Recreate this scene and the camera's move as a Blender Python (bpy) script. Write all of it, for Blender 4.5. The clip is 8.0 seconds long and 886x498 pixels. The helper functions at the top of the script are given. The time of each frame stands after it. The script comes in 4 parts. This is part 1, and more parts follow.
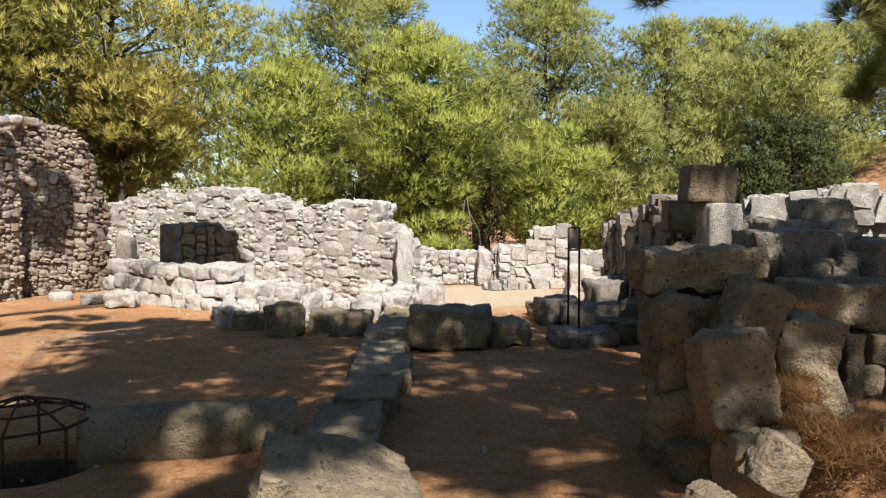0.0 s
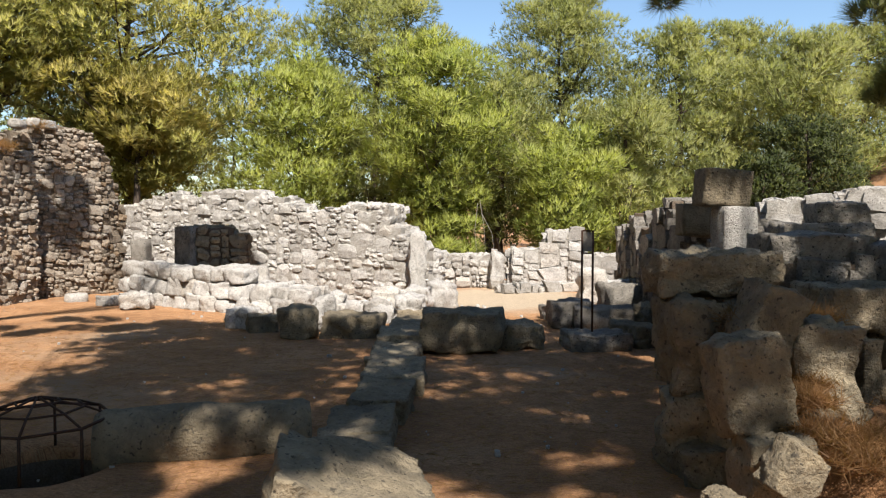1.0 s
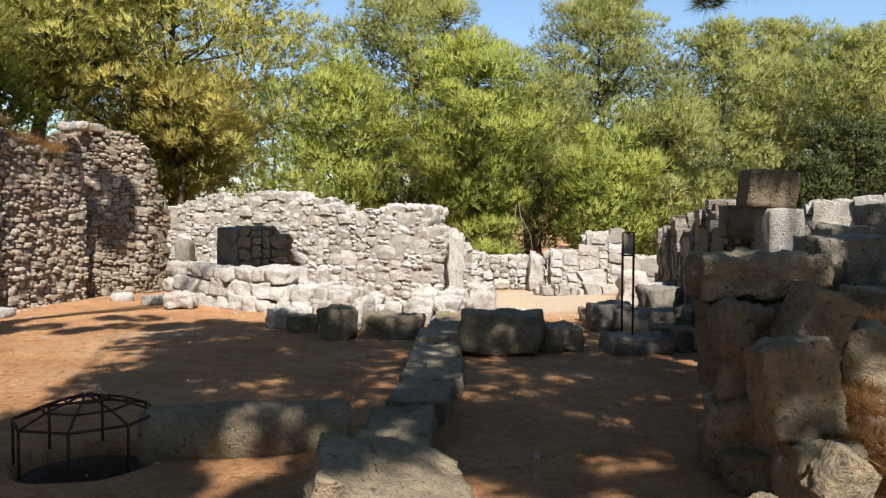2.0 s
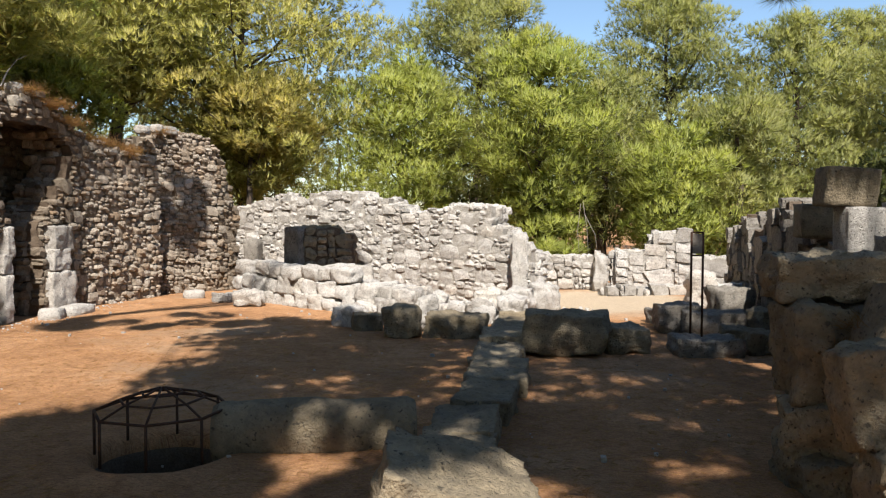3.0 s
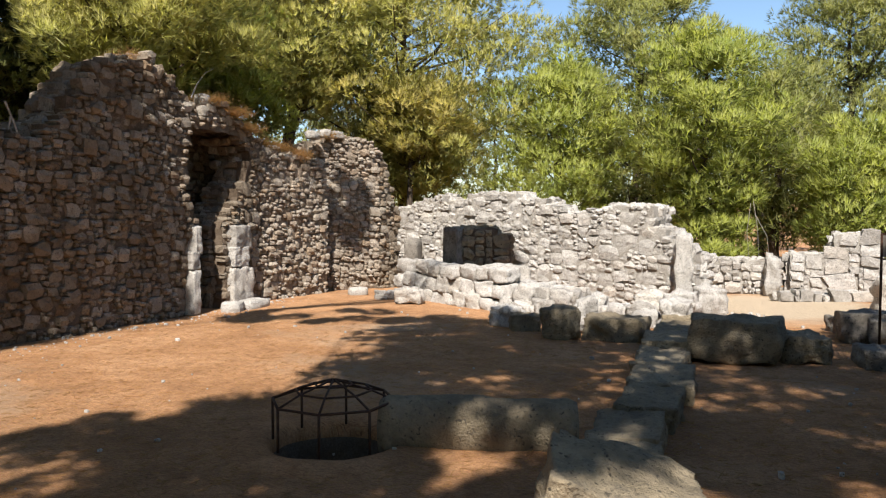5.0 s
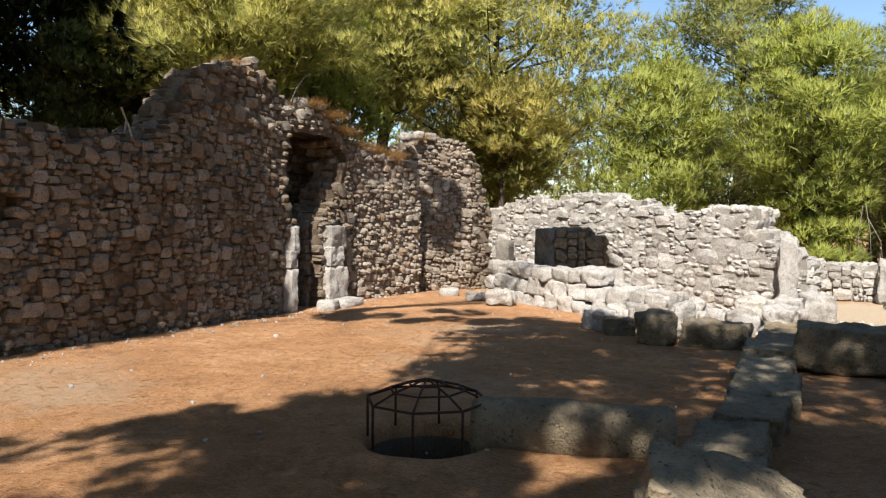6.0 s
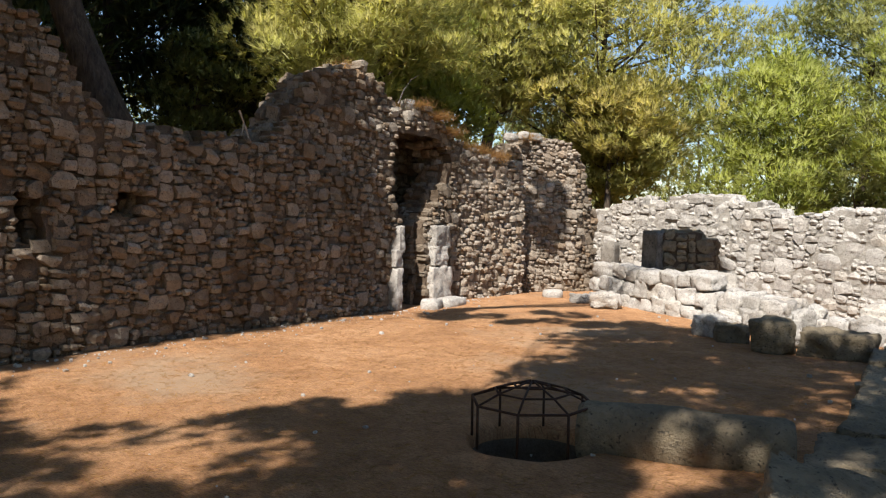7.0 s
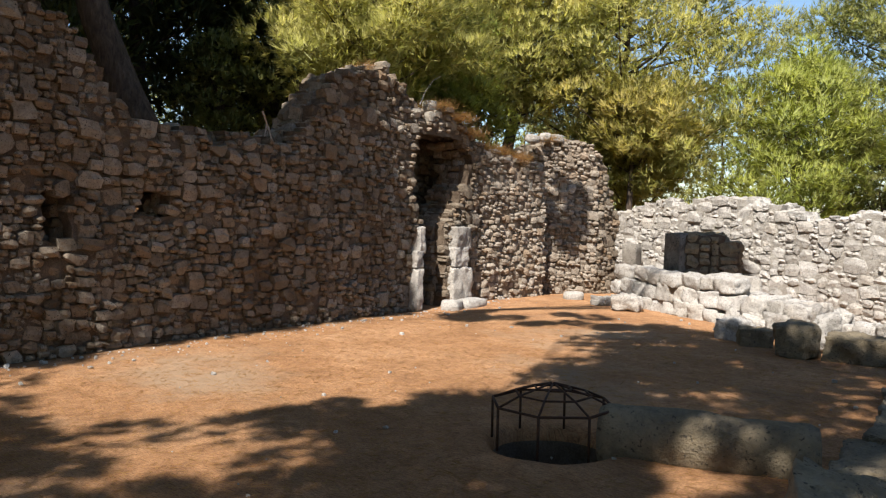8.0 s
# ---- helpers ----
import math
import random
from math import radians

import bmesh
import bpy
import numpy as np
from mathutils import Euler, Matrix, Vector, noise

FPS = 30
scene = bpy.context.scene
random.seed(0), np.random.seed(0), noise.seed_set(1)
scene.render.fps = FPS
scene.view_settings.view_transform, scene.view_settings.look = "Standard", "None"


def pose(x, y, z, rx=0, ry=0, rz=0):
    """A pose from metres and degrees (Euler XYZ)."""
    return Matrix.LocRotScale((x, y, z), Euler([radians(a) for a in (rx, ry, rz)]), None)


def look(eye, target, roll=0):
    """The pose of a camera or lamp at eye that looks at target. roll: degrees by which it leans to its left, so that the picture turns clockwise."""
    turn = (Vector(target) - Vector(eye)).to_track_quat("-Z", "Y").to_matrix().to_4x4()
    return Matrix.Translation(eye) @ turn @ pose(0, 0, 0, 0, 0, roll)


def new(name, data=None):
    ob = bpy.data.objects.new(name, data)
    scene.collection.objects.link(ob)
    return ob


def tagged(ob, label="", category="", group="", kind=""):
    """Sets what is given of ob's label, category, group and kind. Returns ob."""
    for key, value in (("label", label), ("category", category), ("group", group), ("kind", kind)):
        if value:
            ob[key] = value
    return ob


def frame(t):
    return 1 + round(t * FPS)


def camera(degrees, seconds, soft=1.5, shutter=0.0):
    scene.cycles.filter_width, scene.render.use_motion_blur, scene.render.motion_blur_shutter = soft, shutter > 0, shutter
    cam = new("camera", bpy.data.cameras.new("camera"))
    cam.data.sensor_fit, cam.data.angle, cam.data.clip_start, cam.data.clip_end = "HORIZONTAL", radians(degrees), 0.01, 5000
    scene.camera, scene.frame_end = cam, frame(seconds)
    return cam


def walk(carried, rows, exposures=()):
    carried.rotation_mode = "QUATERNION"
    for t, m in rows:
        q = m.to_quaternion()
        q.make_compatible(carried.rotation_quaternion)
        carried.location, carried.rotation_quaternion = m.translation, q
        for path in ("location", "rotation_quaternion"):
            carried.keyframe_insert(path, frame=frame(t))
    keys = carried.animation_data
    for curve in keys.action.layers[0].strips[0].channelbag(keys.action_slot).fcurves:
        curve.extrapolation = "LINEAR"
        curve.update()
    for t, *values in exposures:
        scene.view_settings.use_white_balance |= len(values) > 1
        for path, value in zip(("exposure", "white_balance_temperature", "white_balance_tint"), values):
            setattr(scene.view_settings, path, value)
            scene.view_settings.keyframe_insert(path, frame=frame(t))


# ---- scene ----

# ---------------------------------------------------------------- camera
cam = camera(60.28, 8.0, soft=1.2)
# seconds, yaw, pitch, roll; the eye swings at arm's length round the standing point
TURN = [
    (0.0, 0.00, -2.60, 0.00),
    (0.5, 0.24, -2.52, -0.07),
    (1.0, 0.96, -2.39, -0.11),
    (1.5, 2.11, -2.29, -0.18),
    (3.0, 8.46, -2.34, -0.15),
    (3.5, 11.23, -2.34, -0.09),
    (4.0, 14.30, -2.33, -0.02),
    (4.5, 17.10, -2.36, -0.03),
    (6.0, 26.77, -2.29, -0.46),
    (6.5, 30.69, -2.29, -0.62),
    (7.0, 34.41, -2.35, -0.92),
    (7.5, 35.87, -2.36, -1.12),
    (8.0, 35.95, -2.30, -1.25)]
ARM, EYE = 0.28, 1.6
walk(cam, [(t, pose(-ARM * math.sin(radians(w)), ARM * math.cos(radians(w)), EYE, 90 + p, r, w)) for t, w, p, r in TURN])

# ---------------------------------------------------------------- light
SUN_EL, SUN_AZ = 50.0, 167.0        # azimuth clockwise from +y
world = bpy.data.worlds.new("sky")
scene.world = world
world.use_nodes = True
wn = world.node_tree
sky = wn.nodes.new("ShaderNodeTexSky")
sky.sky_type, sky.sun_disc = "NISHITA", False
sky.sun_elevation, sky.sun_rotation = radians(SUN_EL), radians(SUN_AZ)
sky.air_density, sky.dust_density, sky.ozone_density = 1.15, 0.0, 3.6
wn.links.new(sky.outputs[0], wn.nodes["Background"].inputs[0])
wn.nodes["Background"].inputs[1].default_value = 0.077
sun_data = bpy.data.lights.new("sun", "SUN")
sun_data.energy, sun_data.angle, sun_data.color = 4.9, radians(0.55), (1.0, 0.95, 0.88)
sun = new("sun", sun_data)
SUN = Vector((math.sin(radians(SUN_AZ)) * math.cos(radians(SUN_EL)), math.cos(radians(SUN_AZ)) * math.cos(radians(SUN_EL)), math.sin(radians(SUN_EL))))
sun.matrix_world = look(SUN * 60, (0, 0, 0))
scene.view_settings.exposure = 1.12


# ---------------------------------------------------------------- materials
class Nodes:
    """Short hand for one node material."""

    def __init__(self, name):
        self.mat = bpy.data.materials.new(name)
        self.mat.use_nodes = True
        self.t = self.mat.node_tree
        self.bsdf = self.t.nodes["Principled BSDF"]
        self.out = self.t.nodes["Material Output"]
        self.bsdf.inputs["Specular IOR Level"].default_value = 0.25

    def n(self, kind, **sets):
        node = self.t.nodes.new(kind)
        for key, value in sets.items():
            node.inputs[key.replace("_", " ")].default_value = value
        return node

    def link(self, a, b):
        self.t.links.new(a, b)

    def place(self):
        return self.n("ShaderNodeNewGeometry").outputs["Position"]

    def noise(self, scale, detail=5.0, rough=0.6, warp=0.0):
        k = self.n("ShaderNodeTexNoise", Scale=scale, Detail=detail, Roughness=rough, Distortion=warp)
        self.link(self.place(), k.inputs["Vector"])
        return k.outputs["Fac"]

    def ramp(self, fac, *stops):
        k = self.t.nodes.new("ShaderNodeValToRGB")
        e = k.color_ramp.elements
        while len(e) < len(stops):
            e.new(0.5)
        for el, (pos, col) in zip(e, stops):
            el.position = pos
            el.color = (*col, 1) if len(col) == 3 else (col[0],) * 3 + (1,)
        self.link(fac, k.inputs[0])
        return k.outputs[0]

    def mix(self, fac, a, b, blend="MIX"):
        k = self.t.nodes.new("ShaderNodeMix")
        k.data_type, k.blend_type = "RGBA", blend
        for sock, value in ((k.inputs[0], fac), (k.inputs[6], a), (k.inputs[7], b)):
            if isinstance(value, (int, float)):
                sock.default_value = value
            elif isinstance(value, tuple):
                sock.default_value = (*value, 1)
            else:
                self.link(value, sock)
        return k.outputs[2]

    def chance(self):
        """A number of its own for each object and each loose piece."""
        a = self.n("ShaderNodeObjectInfo").outputs["Random"]
        b = self.n("ShaderNodeNewGeometry").outputs["Random Per Island"]
        m = self.t.nodes.new("ShaderNodeMath")
        m.operation = "ADD"
        self.link(a, m.inputs[0]), self.link(b, m.inputs[1])
        f = self.t.nodes.new("ShaderNodeMath")
        f.operation = "FRACT"
        self.link(m.outputs[0], f.inputs[0])
        return f.outputs[0]

    def bump(self, height, strength, distance):
        k = self.n("ShaderNodeBump", Strength=strength, Distance=distance)
        self.link(height, k.inputs["Height"])
        self.link(k.outputs[0], self.bsdf.inputs["Normal"])

    def done(self, colour, rough=0.9):
        if isinstance(colour, tuple):
            self.bsdf.inputs["Base Color"].default_value = (*colour, 1)
        else:
            self.link(colour, self.bsdf.inputs["Base Color"])
        self.bsdf.inputs["Roughness"].default_value = rough
        return self.mat


def stone_material(name, tones, dark, stain, stain_from, pit=60.0, fine=22.0, bump=0.7, weather=(0.84, 0.81, 0.78)):
    """Weathered limestone: a tone for each stone, mottling, dark lichen, pits."""
    m = Nodes(name)
    tone = m.ramp(m.chance(), *[(i / (len(tones) - 1), c) for i, c in enumerate(tones)])
    mott = m.ramp(m.noise(fine, 6, 0.68), (0.28, (0.62,)), (0.6, (1.08,)))
    col = m.mix(0.85, tone, mott, "MULTIPLY")
    lich = m.ramp(m.noise(3.1, 7, 0.72, 0.4), (stain_from, (0,)), (stain_from + 0.16, (1,)))
    col = m.mix(lich, col, m.mix(0.65, col, stain))
    spots = m.ramp(m.noise(11.0, 5, 0.7, 0.6), (0.55, (0,)), (0.64, (0.75,)))
    col = m.mix(spots, col, m.mix(0.55, col, stain))
    # broad weathering over many stones
    broad = m.ramp(m.noise(0.75, 5, 0.65, 0.5), (0.34, weather), (0.6, (1.06, 1.04, 1.02)))
    col = m.mix(1.0, col, broad, "MULTIPLY")
    pits = m.ramp(m.noise(pit, 3, 0.55), (0.31, (1,)), (0.40, (0,)))
    col = m.mix(pits, col, dark)
    holes = m.ramp(m.noise(pit * 0.42, 2, 0.5), (0.24, (1,)), (0.31, (0,)))
    col = m.mix(holes, col, dark)
    big, small = m.noise(fine * 0.8, 8, 0.72), m.noise(pit * 1.4, 4, 0.6)
    m.bump(m.mix(0.4, big, small), bump, 0.075)
    return m.done(col, 0.92)


M_WHITE = stone_material("pale limestone", [(0.56, 0.535, 0.495), (0.455, 0.430, 0.395), (0.63, 0.608, 0.575), (0.35, 0.327, 0.295), (0.595, 0.572, 0.538), (0.52, 0.478, 0.422)], (0.10, 0.09, 0.078), (0.205, 0.195, 0.185), 0.53, bump=0.9)
M_BROWN = stone_material("brown rubble stone", [(0.228, 0.190, 0.146), (0.282, 0.245, 0.198), (0.178, 0.142, 0.106), (0.360, 0.325, 0.275), (0.245, 0.176, 0.114), (0.292, 0.253, 0.205)], (0.036, 0.030, 0.023), (0.088, 0.072, 0.055), 0.53, weather=(0.66, 0.58, 0.49))
# Paler than the brown rubble; sunlight on the far stretch is in the tones.
M_BUFF_SUNLIT = stone_material("sunlit buff rubble stone", [(0.315, 0.262, 0.205), (0.375, 0.328, 0.270), (0.260, 0.210, 0.160), (0.430, 0.384, 0.325), (0.318, 0.240, 0.168), (0.372, 0.322, 0.262)], (0.045, 0.037, 0.03), (0.12, 0.098, 0.077), 0.56)
M_GREY = stone_material("grey weathered limestone", [(0.275, 0.226, 0.152), (0.222, 0.183, 0.124), (0.33, 0.275, 0.19)], (0.07, 0.058, 0.043), (0.10, 0.088, 0.07), 0.50, 38.0, 9.0, 1.0)
# Darker limestone for walls and blocks in shade; part of that shade is colour.
M_ASHLAR_SHADE = stone_material("shade dark ashlar limestone", [(0.262, 0.238, 0.204), (0.205, 0.187, 0.162), (0.325, 0.295, 0.252)], (0.03, 0.027, 0.023), (0.07, 0.065, 0.057), 0.50, 45.0, 12.0, 1.0)


def mortar_material(name, a, b, c):
    m = Nodes(name)
    col = m.ramp(m.noise(5.0, 8, 0.7), (0.3, a), (0.5, b), (0.72, c))
    col = m.mix(0.8, col, m.ramp(m.noise(70.0, 4, 0.6), (0.3, (0.55,)), (0.62, (1.1,))), "MULTIPLY")
    m.bump(m.noise(38.0, 8, 0.75), 1.0, 0.05)
    return m.done(col, 0.97)


M_MORTAR_PALE = mortar_material("pale lime mortar", (0.33, 0.297, 0.255), (0.40, 0.365, 0.318), (0.455, 0.425, 0.38))
# Lifted with the buff stone for the same sunlit stretch.
M_MORTAR_BUFF_SUNLIT = mortar_material("sunlit buff earth mortar", (0.155, 0.118, 0.084), (0.225, 0.178, 0.132), (0.29, 0.24, 0.188))
M_MORTAR_BROWN = mortar_material("brown earth mortar", (0.10, 0.07, 0.047), (0.155, 0.113, 0.078), (0.205, 0.16, 0.12))


def ground_material():
    """Dry earth under a litter of brown pine needles."""
    m = Nodes("needle litter")
    base = m.ramp(m.noise(0.9, 7, 0.66, 0.3), (0.28, (0.29, 0.138, 0.060)), (0.5, (0.445, 0.229, 0.106)), (0.72, (0.54, 0.310, 0.164)))
    grain = m.ramp(m.noise(55.0, 6, 0.75, 0.8), (0.30, (0.42,)), (0.60, (1.2,)))
    col = m.mix(0.9, base, grain, "MULTIPLY")
    col = m.mix(0.8, col, m.ramp(m.noise(6.0, 6, 0.7, 0.5), (0.32, (0.66, 0.6, 0.56)), (0.58, (1.12,))), "MULTIPLY")
    # needles: two crossed sets of fine streaks
    for turn, seed in ((0.5, 0.0), (-0.9, 7.0)):
        mp = m.n("ShaderNodeMapping", Rotation=(0, 0, turn), Scale=(14, 150, 1), Location=(seed, seed, 0))
        m.link(m.place(), mp.inputs["Vector"])
        k = m.n("ShaderNodeTexNoise", Scale=1.0, Detail=2.0)
        m.link(mp.outputs[0], k.inputs["Vector"])
        col = m.mix(m.ramp(k.outputs["Fac"], (0.56, (0,)), (0.66, (0.6,))), col, (0.40, 0.245, 0.125))
        col = m.mix(m.ramp(k.outputs["Fac"], (0.33, (0.6,)), (0.42, (0,))), col, (0.09, 0.045, 0.022))
    # bare pale earth on the trodden path
    pale = m.ramp(m.noise(0.35, 5, 0.6), (0.54, (0,)), (0.66, (0.75,)))
    col = m.mix(pale, col, (0.37, 0.262, 0.17))
    # the trodden sandy path between the far walls
    mp = m.n("ShaderNodeMapping", Location=(-0.40, -4.05, 0), Scale=(0.42, 0.26, 0.3))
    m.link(m.place(), mp.inputs["Vector"])
    g = m.t.nodes.new("ShaderNodeTexGradient")
    g.gradient_type = "SPHERICAL"
    m.link(mp.outputs[0], g.inputs[0])
    worn = m.ramp(m.mix(0.3, g.outputs["Fac"], m.noise(2.5, 5, 0.7)), (0.33, (0,)), (0.52, (0.85,)))
    col = m.mix(worn, col, m.mix(0.8, (0.50, 0.405, 0.29), grain, "MULTIPLY"))
    m.bump(m.mix(0.4, m.noise(60.0, 6, 0.8), m.noise(9.0, 5, 0.6)), 0.9, 0.06)
    return m.done(col, 0.95)


M_GROUND = ground_material()


def foliage_material(name, low, mid, high):
    m = Nodes(name)
    tone = m.mix(0.55, m.ramp(m.chance(), (0.0, low), (0.5, mid), (1.0, high)), mid)
    patch = m.ramp(m.noise(1.1, 3, 0.6), (0.3, (0.72, 0.78, 0.72)), (0.68, (1.22, 1.16, 1.05)))
    col = m.mix(1.0, tone, patch, "MULTIPLY")
    m.link(col, m.bsdf.inputs["Base Color"])
    m.bsdf.inputs["Roughness"].default_value = 0.55
    tr = m.n("ShaderNodeBsdfTranslucent")
    m.link(m.mix(1.0, col, (1.25, 1.3, 0.7), "MULTIPLY"), tr.inputs["Color"])
    mx = m.n("ShaderNodeMixShader", Fac=0.52)
    m.link(m.bsdf.outputs[0], mx.inputs[1]), m.link(tr.outputs[0], mx.inputs[2])
    m.link(mx.outputs[0], m.out.inputs[0])
    return m.mat


M_PINE = foliage_material("pine needles", (0.255, 0.265, 0.120), (0.335, 0.34, 0.150), (0.42, 0.41, 0.19))
M_PINE_FRESH = foliage_material("fresh pine needles", (0.295, 0.325, 0.100), (0.385, 0.41, 0.130), (0.47, 0.48, 0.17))
M_PINE_OLIVE = foliage_material("yellowing pine needles", (0.40, 0.385, 0.155), (0.515, 0.48, 0.195), (0.605, 0.555, 0.24))
M_PINE_RUST = foliage_material("rusty pine needles", (0.40, 0.35, 0.14), (0.51, 0.44, 0.175), (0.60, 0.52, 0.22))
# Scrub leaves; the dark tone also paints shade on the pines above the wall.
M_SCRUB_SHADE = foliage_material("grey green scrub and shaded pine leaves", (0.072, 0.088, 0.042), (0.102, 0.118, 0.056), (0.15, 0.156, 0.08))
M_STRAW = foliage_material("dry straw", (0.135, 0.070, 0.034), (0.20, 0.110, 0.053), (0.28, 0.168, 0.086))


M_LITTER = foliage_material("fallen needle brown", (0.24, 0.13, 0.06), (0.34, 0.19, 0.09), (0.44, 0.27, 0.14))


def bark_material():
    m = Nodes("pine bark")
    mp = m.n("ShaderNodeMapping", Scale=(1, 1, 0.3))
    m.link(m.place(), mp.inputs["Vector"])
    k = m.n("ShaderNodeTexNoise", Scale=16.0, Detail=7.0, Roughness=0.7)
    m.link(mp.outputs[0], k.inputs["Vector"])
    col = m.ramp(k.outputs["Fac"], (0.3, (0.03, 0.022, 0.017)), (0.55, (0.085, 0.062, 0.046)), (0.75, (0.15, 0.115, 0.088)))
    m.bump(k.outputs["Fac"], 1.0, 0.06)
    return m.done(col, 0.95)


M_BARK = bark_material()


def deadwood_material():
    m = Nodes("bleached dead wood")
    return m.done(m.ramp(m.noise(25.0), (0.3, (0.19, 0.16, 0.13)), (0.7, (0.34, 0.31, 0.27))), 0.9)


M_DEAD = deadwood_material()


def rust_material():
    m = Nodes("rusted iron")
    col = m.ramp(m.noise(40.0, 6, 0.7), (0.3, (0.030, 0.018, 0.013)), (0.6, (0.075, 0.038, 0.024)), (0.8, (0.14, 0.065, 0.035)))
    m.bsdf.inputs["Metallic"].default_value = 0.35
    m.bump(m.noise(120.0), 0.4, 0.004)
    return m.done(col, 0.75)


M_RUST = rust_material()


def sign_material():
    m = Nodes("faded sign board")
    col = m.ramp(m.noise(18.0, 6, 0.7), (0.3, (0.17, 0.145, 0.12)), (0.7, (0.29, 0.25, 0.21)))
    return m.done(col, 0.7)


M_SIGN = sign_material()


# ---------------------------------------------------------------- mesh helpers
def mesh_of(name, verts, faces, material, smooth=False):
    me = bpy.data.meshes.new(name)
    me.from_pydata(verts if isinstance(verts, list) else verts.tolist(), [], faces if isinstance(faces, list) else faces.tolist())
    me.materials.append(material)
    if smooth:
        me.polygons.foreach_set("use_smooth", [True] * len(me.polygons))
    me.update()
    return me


def part_mesh(name, me, parent, label=""):
    ob = new(name, me)
    ob.parent = parent
    if label:
        tagged(ob, label)
    return ob


def box_shell(k):
    """Corner points and faces of a unit cube whose sides are cut k by k."""
    index, verts, faces = {}, [], []

    def at(p):
        if p not in index:
            index[p] = len(verts)
            verts.append([c / k - 0.5 for c in p])
        return index[p]
    for axis in range(3):
        u, v = (axis + 1) % 3, (axis + 2) % 3
        for side in (0, k):
            for i in range(k):
                for j in range(k):
                    quad = []
                    for di, dj in ((0, 0), (1, 0), (1, 1), (0, 1)):
                        p = [0, 0, 0]
                        p[axis], p[u], p[v] = side, i + di, j + dj
                        quad.append(at(tuple(p)))
                    faces.append(quad if side else quad[::-1])
    return np.array(verts), faces


def tube(points, radii, sides=6):
    """Verts and faces of a tapered tube along points."""
    verts, faces = [], []
    pts = [Vector(p) for p in points]
    for i, p in enumerate(pts):
        d = (pts[min(i + 1, len(pts) - 1)] - pts[max(i - 1, 0)]).normalized()
        a = d.orthogonal().normalized()
        b = d.cross(a)
        for k in range(sides):
            t = 2 * math.pi * k / sides
            verts.append(list(p + float(radii[i]) * (math.cos(t) * a + math.sin(t) * b)))
    for i in range(len(pts) - 1):
        for k in range(sides):
            k2 = (k + 1) % sides
            faces.append([i * sides + k, i * sides + k2, (i + 1) * sides + k2, (i + 1) * sides + k])
    faces.append(list(range(sides))[::-1])
    faces.append([(len(pts) - 1) * sides + k for k in range(sides)])
    return verts, faces


class Soup:
    """Collects pieces for one mesh."""

    def __init__(self):
        self.v, self.f = [], []

    def add(self, verts, faces):
        o = len(self.v)
        self.v += [list(p) for p in verts]
        self.f += [[i + o for i in f] for f in faces]

    def mesh(self, name, material, smooth=False):
        return mesh_of(name, self.v, self.f, material, smooth)


# ---------------------------------------------------------------- stones
SHELL_V, SHELL_F = box_shell(2)


def rubble_shape(rng, square):
    """A small hewn or field stone, unit size; square: 0 rounded, 1 block."""
    v = SHELL_V.copy()
    r = np.linalg.norm(v, axis=1, keepdims=True)
    ball = v / np.maximum(r, 1e-6) * 0.56
    # an uneven outline, the same at the front and the back of the stone
    edge = rng.uniform(-0.13, 0.13, (3, 3, 2)) * (1.15 - 0.7 * square)
    cell = np.rint(v * 2 + 1).astype(int)
    v = np.where(r > 0, v * square + ball * (1 - square), v)
    v[:, 0] += edge[cell[:, 0], cell[:, 2], 0]
    v[:, 2] += edge[cell[:, 0], cell[:, 2], 1]
    v = v + rng.uniform(-0.045, 0.045, v.shape)
    v[:, 0] += v[:, 2] * rng.uniform(-0.14, 0.14)
    v[:, 2] += v[:, 0] * rng.uniform(-0.12, 0.12)
    return np.clip(v, -0.6, 0.6)


_rng = np.random.default_rng(5)
RUBBLE = [rubble_shape(_rng, _rng.uniform(0.3, 0.7)) for _ in range(24)]
HEWN = [rubble_shape(_rng, _rng.uniform(0.74, 0.92)) for _ in range(12)]


